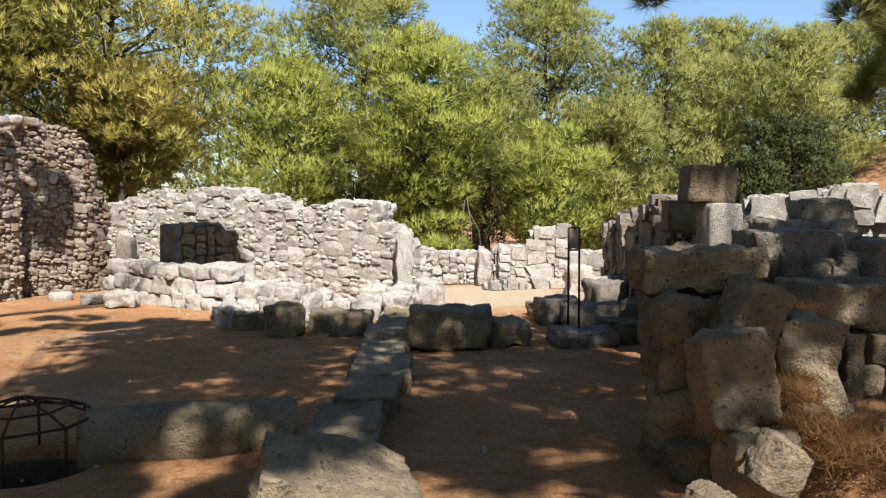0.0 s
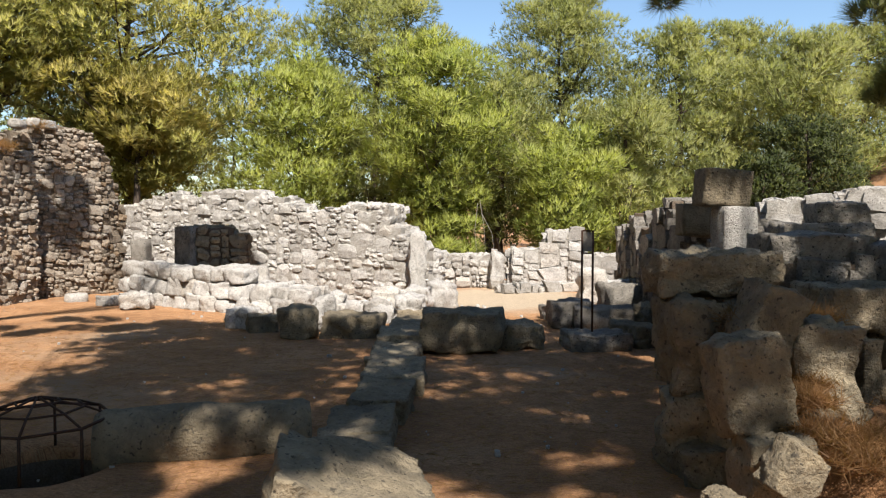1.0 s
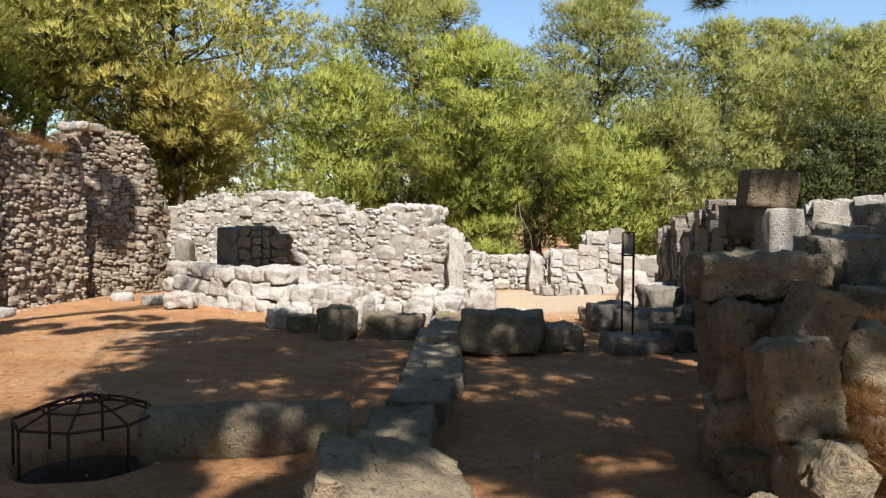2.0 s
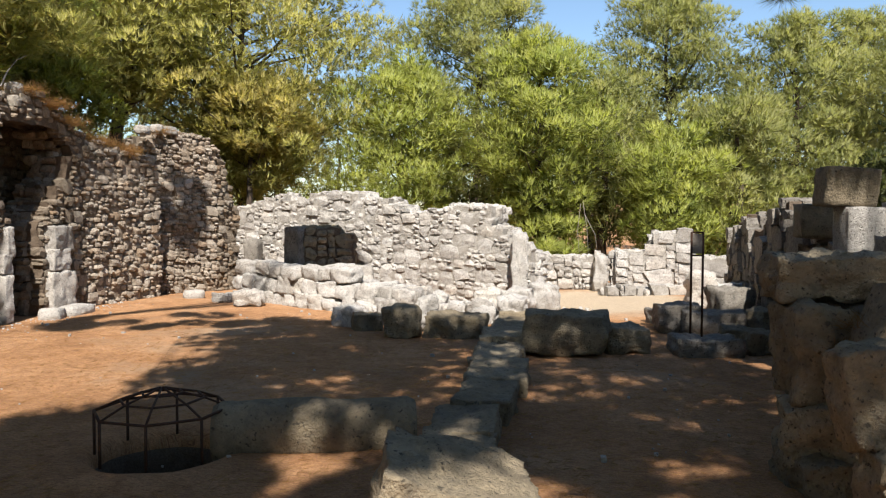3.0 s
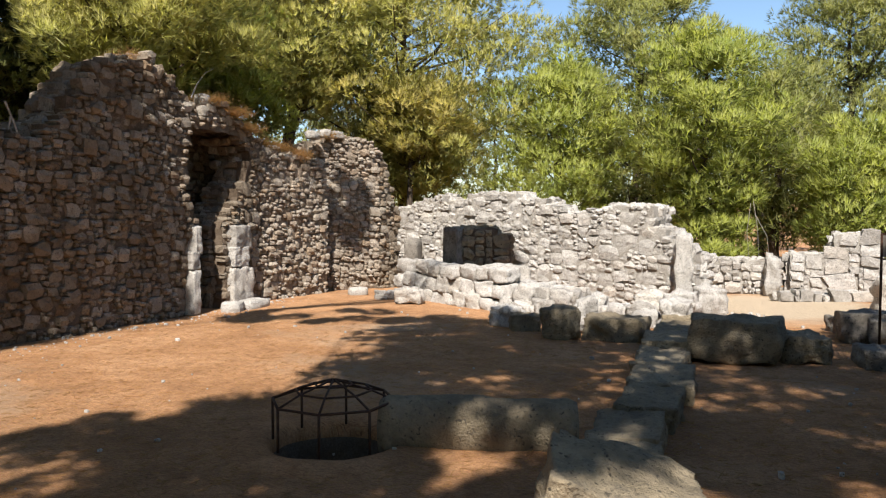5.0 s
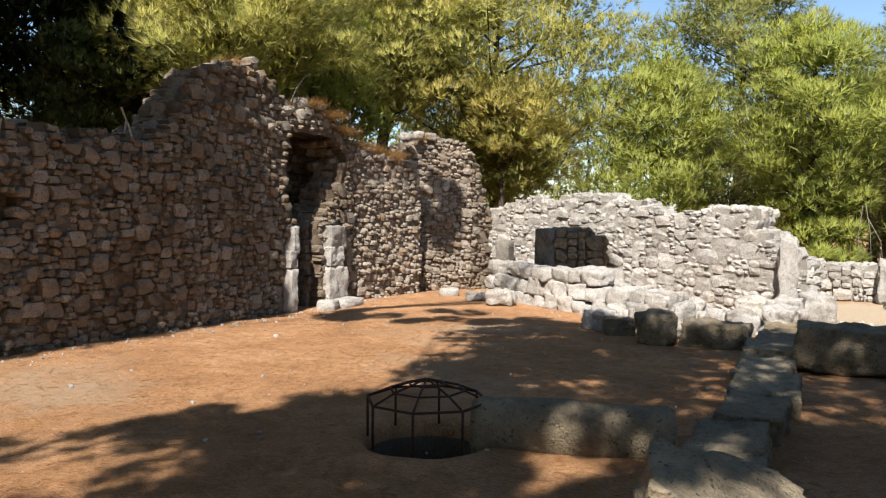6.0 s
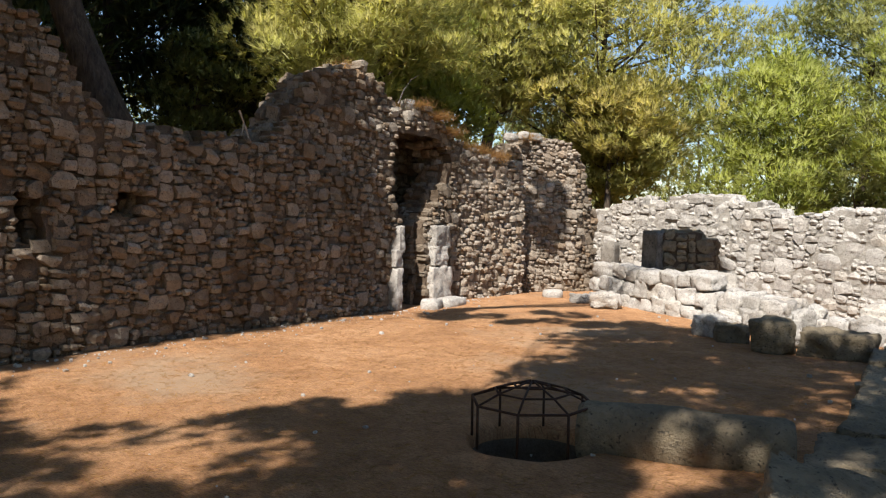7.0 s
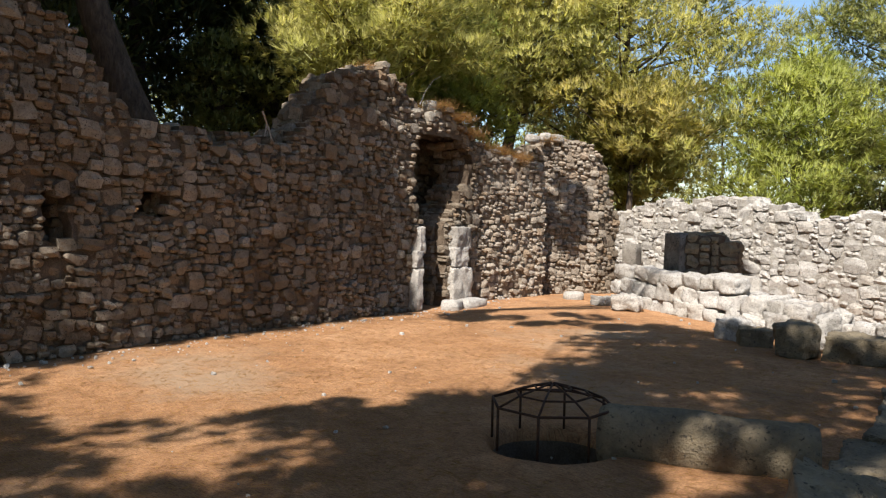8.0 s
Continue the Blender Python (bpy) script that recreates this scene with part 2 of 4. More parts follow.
def masonry(name, label, a, b, top, base=0.0, thick=0.6, course=0.2, length=(0.16, 0.4), shapes=RUBBLE, material=None, core=None,
            holes=None, seed=1, picked=(0, 99), proud=0.05, fill=0.93, most=300, recess=0.05, tip=0.08, bulge=0.0, skew=1.0):
    """A ruined wall from a to b (its face towards the right hand side of a -> b): a mortar core and stones set in it one by one.
    top(s) gives the height along the wall, holes(s, z) tells what is open."""
    rng = np.random.default_rng(seed)
    a, b = np.array(a, float), np.array(b, float)
    run = np.linalg.norm(b - a)
    ex = (b - a) / run
    out = np.array([ex[1], -ex[0]])          # outward
    holes = holes or (lambda s, z: False)

    def to_world(s, depth, z):
        # old walls bulge and sag
        depth += bulge * noise.noise(Vector((s * 0.8, z * 0.9, seed))) + 0.5 * bulge * noise.noise(Vector((s * 2.4, z * 2.4, seed + 5.0)))
        p = a + ex * s + out * depth
        return [p[0], p[1], z]
    # the core, in cells
    cw = 0.14
    ns = int(run / cw) + 1
    nz = int((max(top(i * cw) for i in range(ns)) - base) / cw) + 1
    inside = np.zeros((ns + 2, nz + 2), bool)
    for i in range(ns):
        s = (i + 0.5) * cw
        for k in range(nz):
            z = base + (k + 0.5) * cw
            inside[i + 1, k + 1] = s < run and z < top(s) - 0.06 and not holes(s, z)
    verts, faces, index = [], [], {}
    wob = rng.uniform(-0.03, 0.03, (ns + 2, nz + 2, 3))

    def vert(i, k, back):
        key = (i, k, back)
        if key not in index:
            index[key] = len(verts)
            w = wob[i, k]
            verts.append(to_world(min(i * cw, run) + w[0], (-thick if back else -recess) + w[1] * 0.8, base + k * cw + (w[2] if k else -0.15)))
        return index[key]
    for i in range(ns):
        for k in range(nz):
            if not inside[i + 1, k + 1]:
                continue
            faces.append([vert(i, k, 0), vert(i + 1, k, 0), vert(i + 1, k + 1, 0), vert(i, k + 1, 0)])
            faces.append([vert(i, k + 1, 1), vert(i + 1, k + 1, 1), vert(i + 1, k, 1), vert(i, k, 1)])
            if not inside[i, k + 1]:
                faces.append([vert(i, k, 1), vert(i, k, 0), vert(i, k + 1, 0), vert(i, k + 1, 1)])
            if not inside[i + 2, k + 1]:
                faces.append([vert(i + 1, k, 0), vert(i + 1, k, 1), vert(i + 1, k + 1, 1), vert(i + 1, k + 1, 0)])
            if not inside[i + 1, k + 2]:
                faces.append([vert(i, k + 1, 0), vert(i + 1, k + 1, 0), vert(i + 1, k + 1, 1), vert(i, k + 1, 1)])
    wall = new(name, mesh_of(name, verts, faces, core))
    tagged(wall, label, "wall", "", "structure")
    # the stones
    laid = []
    highest = max(top(i * run / 200) for i in range(201))
    bin_w = 0.025
    line = base - 0.05 + rng.uniform(0, 0.05, int(run / bin_w) + 1)      # the skyline of what is laid
    low, high = length
    while True:
        i = int(np.argmin(line))
        if line[i] > highest:
            break
        j = i
        while j + 1 < len(line) and line[j + 1] - line[i] < 0.03 and (j - i) * bin_w < high:
            j += 1
        while i > 0 and line[i - 1] - line[j] < 0.03 and (j - i) * bin_w < high:
            i -= 1
        room = (j - i + 1) * bin_w
        w = low + (high - low) * rng.random() ** skew
        if room - w < low * 0.7:
            w = room
        n = max(int(round(w / bin_w)), 1)
        w = n * bin_w
        z = float(line[i:i + n].max())
        h = course * rng.uniform(0.55, 1.35) * (0.75 + 0.25 * w / (0.5 * (low + high)))
        if skew > 1:
            h = min(max(w * rng.uniform(0.5, 0.95), course * 0.45), course * 1.9)
        if w < low * 0.6:
            h = min(h, w * 1.5)
        line[i:i + n] = z + h
        c, zz = (i + n / 2) * bin_w, z + h / 2
        lim = top(min(max(c, 0), run))
        if zz + h * 0.2 < lim and not holes(c, zz) and not (holes(c - w * 0.38, zz) and holes(c + w * 0.38, zz)):
            laid.append((c, zz, w * fill * rng.uniform(0.94, 1.06), h * fill * rng.uniform(0.94, 1.08), rng.uniform(0.2, 0.32), rng.uniform(-0.5, 1.0) * proud))
    meshes = [mesh_of("stone", v, SHELL_F, material) for v in shapes]
    loose_v, loose_f, count, parts = [], [], 0, 0
    base_f = np.array(SHELL_F)
    yaw = math.atan2(ex[1], ex[0])
    for c, zz, w, h, d, pr in laid:
        kind = int(rng.integers(len(shapes)))
        tilt = rng.uniform(-tip, tip)
        mid = to_world(c, pr - d / 2 + 0.02, zz)
        m = Matrix.LocRotScale(mid, Euler((rng.uniform(-0.05, 0.05), tilt, yaw + rng.uniform(-0.06, 0.06)), "XYZ"), None) @ Matrix.Diagonal((w, d, h, 1))
        if picked[0] <= c <= picked[1] and parts < most:
            ob = part_mesh("stone", meshes[kind], wall)
            ob.matrix_local = m
            parts += 1
        else:
            mm = np.array(m)
            loose_v.append(shapes[kind] @ mm[:3, :3].T + mm[:3, 3])
            loose_f.append(base_f + 26 * count)
            count += 1
    # stones showing on broken ends and along the top
    for i in range(ns):
        for k in range(nz):
            if not inside[i + 1, k + 1]:
                continue
            for di, dk, sx, sz in ((-1, 0, 0.0, 0.5), (1, 0, 1.0, 0.5), (0, 1, 0.5, 1.0)):
                if inside[i + 1 + di, k + 1 + dk]:
                    continue
                depth = 0.22
                while depth < thick:
                    w = rng.uniform(0.13, 0.24)
                    m = Matrix.LocRotScale(to_world(min((i + sx) * cw, run), -depth - w / 2, base + (k + sz) * cw - 0.03), Euler((rng.uniform(-0.2, 0.2), rng.uniform(-0.25, 0.25), yaw + rng.uniform(-0.4, 0.4))), None)
                    mm = np.array(m @ Matrix.Diagonal((rng.uniform(0.14, 0.24), w * 1.05, rng.uniform(0.1, 0.19), 1)))
                    loose_v.append(shapes[int(rng.integers(len(shapes)))] @ mm[:3, :3].T + mm[:3, 3])
                    loose_f.append(base_f + 26 * count)
                    count += 1
                    depth += w
    if count:
        rest = part_mesh("rubble_stones", mesh_of("rubble_stones", np.concatenate(loose_v), np.concatenate(loose_f), material), wall)
        tagged(rest, kind="stuff")
    return wall


def profile(*points):
    xs, zs = zip(*points)

    def at(s):
        return float(np.interp(s, xs, zs))
    return at


def ragged(points, seed, step=0.3, amount=0.1):
    """A broken top edge: the profile with small steps."""
    f = profile(*points)
    rng = np.random.default_rng(seed)
    jags = rng.uniform(-amount, amount * 0.6, 400)

    def at(s):
        return f(s) + jags[int(s / step) % 400]
    return at


def boulder(name, label, at, size, turn=(0, 0, 0), square=0.75, seed=1, material=None, cut=9, rough=0.05, category="stone block", group="", lean=(0, 0)):
    """A single weathered block; at: the middle of its underside."""
    v, faces = box_shell(cut)
    noise_at = Vector((seed * 7.31, seed * 3.17, seed * 5.77))
    r = np.linalg.norm(v, axis=1, keepdims=True)
    ball = v / np.maximum(r, 1e-6) * 0.6
    v = v * square + ball * (1 - square)
    size = np.array(size)
    out = []
    small = min(size)
    for p in v:
        w = Vector(p * size)
        n = Vector(p).normalized()
        k = noise.fractal((w + noise_at) * (1.1 / max(small, 0.2)), 0.8, 2.1, 5) * rough * small * 2.2
        if cut > 10:
            # chips, hollows and pits on the blocks seen from near by
            k += noise.fractal((w + noise_at) * 9.0, 0.75, 2.2, 4) * rough * 0.28
            k -= max(0.0, noise.noise((w + noise_at) * 6.5) - 0.25) * rough * 0.9
        q = w + n * k
        out.append([q.x + lean[0] * q.z, q.y + lean[1] * q.z, q.z])
    low = min(p[2] for p in out)
    out = [[p[0], p[1], p[2] - low] for p in out]
    ob = new(name, mesh_of(name, out, faces, material or M_GREY, True))
    ob.matrix_basis = pose(*at, *turn)
    return tagged(ob, label, category, group)


# ---------------------------------------------------------------- ground
WELL = (-2.68, 5.08)


def ground_height(x, y):
    """Level court, a raised terrace behind the west wall, a slope to the north east."""
    def ease(t):
        t = min(max(t, 0.0), 1.0)
        return t * t * (3 - 2 * t)
    z = 2.4 * ease((-9.7 - x) / 0.5) * ease((19.5 - y) / 3.0) * ease((y + 12) / 4)
    z += 5.5 * ease((x + 0.15 * y - 13) / 16) * ease((y - 8) / 16)
    z += 0.10 * noise.noise(Vector((x * 0.25, y * 0.25, 0))) * ease((abs(x + 2) + abs(y - 8) - 4) / 8)
    z += 0.018 * noise.noise(Vector((x * 1.3, y * 1.3, 4.0))) + 0.008 * noise.noise(Vector((x * 5, y * 5, 9.0)))
    return z


def axis_lines(lo, hi, step, far):
    fine = list(np.arange(lo, hi + 1e-6, step))
    grow, d, left, right = 1.35, step * 2, [], []
    p = lo
    while p > -far:
        p -= d
        left.append(p)
        d *= grow
    p, d = hi, step * 2
    while p < far:
        p += d
        right.append(p)
        d *= grow
    return left[::-1] + fine + right


def build_ground():
    xs, ys = axis_lines(-10.8, 8.0, 0.16, 900), axis_lines(-2.0, 20.0, 0.16, 900)
    nx = len(xs)
    verts = [[x, y, ground_height(x, y)] for y in ys for x in xs]
    faces = []
    for j in range(len(ys) - 1):
        for i in range(nx - 1):
            cx, cy = (xs[i] + xs[i + 1]) / 2, (ys[j] + ys[j + 1]) / 2
            if math.hypot(cx - WELL[0], cy - WELL[1]) > 0.60:
                faces.append([j * nx + i, j * nx + i + 1, (j + 1) * nx + i + 1, (j + 1) * nx + i])
    ob = new("ground", mesh_of("ground", verts, faces, M_GROUND, True))
    tagged(ob, "orange brown earth court strewn with dry pine needles", "ground", "", "structure")


build_ground()


# ---------------------------------------------------------------- ruined walls
def west_holes(s, z):
    y = s + 1.5
    door = np.interp(z, [0, 1.45, 2.0, 2.9], [10.9, 10.82, 10.53, 10.68]) < y < np.interp(z, [0, 1.3, 1.45, 1.85, 2.3, 2.8, 3.15], [11.6, 11.6, 11.62, 11.9, 12.3, 12.38, 12.05])
    return (door and z < 3.15) or (4.26 < y < 4.6 and 1.22 < z < 1.8) or (5.46 < y < 5.86 and 1.5 < z < 1.84)


masonry("wall_west", "tall ruined wall of brown rubble stones with a broken doorway", (-8.35, 1.5), (-8.35, 12.8),
        ragged([(0, 4.4), (2.4, 4.0), (2.93, 3.83), (3.24, 3.54), (3.58, 3.04), (3.79, 2.7), (4.55, 2.6), (6.5, 2.75), (6.94, 3.55), (7.74, 3.96), (8.43, 4.1),
                (8.89, 3.76), (9.53, 3.6), (10.22, 3.54), (11.4, 3.05)], 3), thick=0.62, course=0.15, length=(0.07, 0.28), material=M_BROWN, core=M_MORTAR_BROWN,
        holes=west_holes, seed=11, picked=(5.6, 8.6), proud=0.07, recess=0.02, fill=0.97, tip=0.16, bulge=0.09, skew=1.9)


# These two stretches use the stone with sunlight put into its colour.
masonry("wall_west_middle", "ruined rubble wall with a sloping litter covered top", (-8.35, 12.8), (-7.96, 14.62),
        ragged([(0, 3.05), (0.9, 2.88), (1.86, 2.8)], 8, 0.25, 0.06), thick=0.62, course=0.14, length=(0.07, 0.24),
        material=M_BUFF_SUNLIT, core=M_MORTAR_BUFF_SUNLIT, seed=12, proud=0.07, recess=0.02, fill=0.97, tip=0.16, bulge=0.06, skew=1.7)
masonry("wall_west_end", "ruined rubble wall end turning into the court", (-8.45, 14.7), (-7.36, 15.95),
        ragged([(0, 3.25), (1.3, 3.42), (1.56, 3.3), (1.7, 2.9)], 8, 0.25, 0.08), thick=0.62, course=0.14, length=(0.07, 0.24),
        material=M_BUFF_SUNLIT, core=M_MORTAR_BUFF_SUNLIT, seed=13, proud=0.07, recess=0.02, fill=0.97, tip=0.16, bulge=0.05, skew=1.7)
masonry("wall_west_return", "shaded return of the rubble wall stepping down to the ground", (-7.35, 15.97), (-6.98, 17.1),
        ragged([(0, 3.15), (0.3, 2.6), (0.5, 2.1), (0.75, 1.7), (1.2, 1.6)], 9, 0.25, 0.08), thick=0.5, course=0.14, length=(0.08, 0.32),
        material=M_BROWN, core=M_MORTAR_BROWN, seed=15, proud=0.07, recess=0.02, fill=0.97, tip=0.16, skew=1.7)

K = 7.117 / 6.7


def north_s(x):
    return (x + 7.2) * K


def north_holes(s, z):
    x = s / K - 7.2
    return -2.03 < x < -1.86 and 1.1 < z < 1.18


masonry("wall_north", "sunlit ruined wall of pale limestone rubble with a broken top", (-7.2, 16.6), (-0.5, 14.2),
        profile(*[(north_s(x), z) for x, z in [(-7.2, 1.85), (-6.85, 1.84), (-6.6, 2.0), (-5.85, 2.12), (-5.8, 1.95), (-5.37, 2.0), (-5.24, 2.14), (-4.03, 2.1), (-3.12, 1.89), (-3.06, 1.79),
                                               (-2.54, 1.78), (-1.41, 1.87), (-1.3, 1.79), (-1.29, 1.49), (-1.03, 1.49), (-1.02, 1.36), (-0.86, 1.36), (-0.84, 1.1), (-0.5, 1.1)]]),
        thick=0.6, course=0.14, length=(0.08, 0.40), material=M_WHITE, core=M_MORTAR_PALE, holes=north_holes, seed=21, picked=(3.2, 7.2), proud=0.035, recess=0.006, fill=0.98, tip=0.12, bulge=0.03, skew=1.8)
# Tree shade on this stub is partly put into its darker stone.
masonry("wall_stub", "dark stub of a cross wall in front of the pale wall", (-4.86, 14.45), (-3.98, 14.8), profile((0, 1.42), (0.6, 1.44), (0.95, 1.32)), thick=0.5, course=0.2, length=(0.16, 0.32),
        material=M_GREY, core=M_MORTAR_BROWN, seed=22, proud=0.03, recess=0.02)
boulder("wall_stub_end", "smooth end block of the cross wall, shade in its dark stone", (-5.02, 14.62, -0.05), (0.42, 0.4, 1.46), (0, 0, -30), 0.94, 141, M_ASHLAR_SHADE, 10, 0.02, "stone block")
# Added behind the doorway to close the view and keep the opening dark.
masonry("wall_chamber", "rubble back wall added to keep the broken doorway dark", (-9.5, 9.6), (-9.5, 13.4), profile((0, 3.4), (3.8, 3.2)), thick=0.3, course=0.16, length=(0.14, 0.3), material=M_BROWN, core=M_MORTAR_BROWN,
        seed=14, most=0)


# Unseen slab added on top so that no sky light falls into the chamber.
v, f = box_shell(3)
tagged(new("chamber_vault", mesh_of("chamber_vault", v * np.array((0.9, 3.4, 0.16)) + np.array((-9.2, 11.4, 3.22)), f, M_MORTAR_BROWN)), "unseen slab added over the chamber to keep light out", "vault", "", "structure")

masonry("wall_far", "low pale rubble wall at the end of the path", (-0.75, 18.1), (1.12, 18.0), profile((0, 0.68), (0.5, 0.7), (1.0, 0.74), (1.55, 0.7), (1.6, 0.82), (1.9, 0.78)), thick=0.5, course=0.17,
        length=(0.16, 0.36), material=M_WHITE, core=M_MORTAR_PALE, seed=24)
masonry("wall_far_ashlar", "sunlit wall of large squared limestone blocks", (1.3, 18.0), (4.0, 17.9),
        profile((0, 0.66), (0.09, 0.94), (0.75, 0.94), (0.8, 1.0), (0.9, 1.33), (1.64, 1.33), (1.66, 0.82), (2.7, 0.74)), thick=0.6, course=0.24, length=(0.2, 0.68), shapes=HEWN, material=M_WHITE,
        core=M_MORTAR_PALE, seed=25, skew=1.2, recess=0.02, proud=0.03)
masonry("kerb_far", "low pale stone edge beside the trodden path", (1.0, 16.3), (2.75, 16.75), profile((0, 0.2), (1.8, 0.26)), thick=0.35, course=0.2, length=(0.2, 0.4), shapes=HEWN, material=M_WHITE,
        core=M_MORTAR_PALE, seed=26)
# East walls face away from the sun; their dark stone deepens that shade.
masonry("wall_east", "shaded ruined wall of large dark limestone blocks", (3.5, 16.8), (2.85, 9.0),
        ragged([(0, 1.2), (0.8, 1.6), (2.0, 1.66), (3.2, 1.55), (4.2, 1.72), (6.0, 1.78), (7.8, 1.72)], 31, 0.45, 0.16), thick=0.6, course=0.24, length=(0.2, 0.6), shapes=HEWN, material=M_ASHLAR_SHADE,
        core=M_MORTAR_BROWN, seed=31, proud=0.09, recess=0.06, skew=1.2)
masonry("wall_east_low", "lower shaded wall of dark limestone blocks", (2.85, 8.9), (2.3, 6.0), profile((0, 1.27), (3, 1.27)), thick=0.7, course=0.34, length=(0.4, 0.8), shapes=HEWN, material=M_ASHLAR_SHADE,
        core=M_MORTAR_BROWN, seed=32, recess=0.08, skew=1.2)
masonry("wall_terrace", "sunlit tier of pale limestone blocks", (4.2, 10.7), (7.6, 9.4), ragged([(0, 1.9), (0.9, 1.95), (3.7, 2.15)], 33, 0.5, 0.16), thick=0.8, course=0.26, length=(0.3, 0.7), shapes=HEWN,
        material=M_WHITE, core=M_MORTAR_PALE, seed=33, proud=0.12, skew=1.2)
# The shaded tier also takes part of its shade from the dark stone.
masonry("wall_tier", "shaded tier of dark limestone blocks", (2.7, 6.6), (6.6, 6.0), ragged([(0, 1.3), (4, 1.36)], 34, 0.7, 0.08), thick=0.7, course=0.36, length=(0.5, 0.95), shapes=HEWN, material=M_ASHLAR_SHADE,
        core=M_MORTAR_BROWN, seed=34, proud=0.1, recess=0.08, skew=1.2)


# ---------------------------------------------------------------- pines
def needles(centres, axes, rng, blades=8, length=0.22, width=0.026, spread=0.5):
    """Thin needle blades in a tuft round each centre; axes: the way each tuft points."""
    n = len(centres)
    c = np.repeat(centres, blades, axis=0)
    ax = np.repeat(axes, blades, axis=0)
    d = ax + rng.normal(0, spread, (n * blades, 3))
    d /= np.linalg.norm(d, axis=1, keepdims=True)
    side = np.cross(d, rng.normal(0, 1, (n * blades, 3)))
    side /= np.linalg.norm(side, axis=1, keepdims=True)
    ln = length * rng.uniform(0.6, 1.15, (n * blades, 1))
    w = side * width * 0.5
    p0, p1, p2 = c - w, c + w, c + d * ln
    verts = np.stack([p0, p1, p2], 1).reshape(-1, 3)
    # one tuft is one island: its blades share the first corner
    idx = np.arange(n * blades * 3).reshape(-1, 3)
    return verts, idx


def pads(centres, sizes, rng, tufts):
    """Tuft centres and axes on flattened pads of foliage."""
    n = len(centres)
    d = rng.normal(0, 1, (n, tufts, 3))
    d /= np.linalg.norm(d, axis=2, keepdims=True)
    d[:, :, 2] = np.abs(d[:, :, 2]) * np.where(rng.random((n, tufts)) < 0.76, 1, -0.7)
    r = rng.uniform(0.35, 1.0, (n, tufts, 1)) ** 0.5
    off = d * r * sizes[:, None, None] * np.array([1, 1, 0.68])
    c = centres[:, None, :] + off
    ax = d + np.array([0, 0, 0.5])
    # the way a tuft faces: away from its pad, and from the middle of the crown
    away = c - centres.mean(0)
    away /= np.linalg.norm(away, axis=2, keepdims=True) + 1e-6
    face = 0.85 * off / (sizes[:, None, None] * 0.7) + 0.35 * away + np.array([0, 0, 0.25])
    return c.reshape(-1, 3), ax.reshape(-1, 3), face.reshape(-1, 3)


def foliage_mesh(name, centres, sizes, rng, tufts, material, blades=8, length=0.22, width=0.026):
    c, ax, face = pads(centres, sizes, rng, tufts)
    v, f = needles(c, ax, rng, blades, length, width)
    me = bpy.data.meshes.new(name)
    me.vertices.add(len(v))
    me.vertices.foreach_set("co", v.astype(np.float32).ravel())
    me.loops.add(len(f) * 3)
    me.loops.foreach_set("vertex_index", f.astype(np.int32).ravel())
    me.polygons.add(len(f))
    me.polygons.foreach_set("loop_start", np.arange(0, len(f) * 3, 3, dtype=np.int32))
    me.materials.append(material)
    me.update(calc_edges=True)
    normal = np.repeat(face, blades, axis=0) + rng.normal(0, 0.3, (len(c) * blades, 3))
    normal = np.repeat(normal, 3, axis=0)
    normal /= np.linalg.norm(normal, axis=1, keepdims=True)
    soft = me.attributes.new("custom_normal", "FLOAT_VECTOR", "POINT")
    soft.data.foreach_set("vector", normal.astype(np.float32).ravel())
    return me


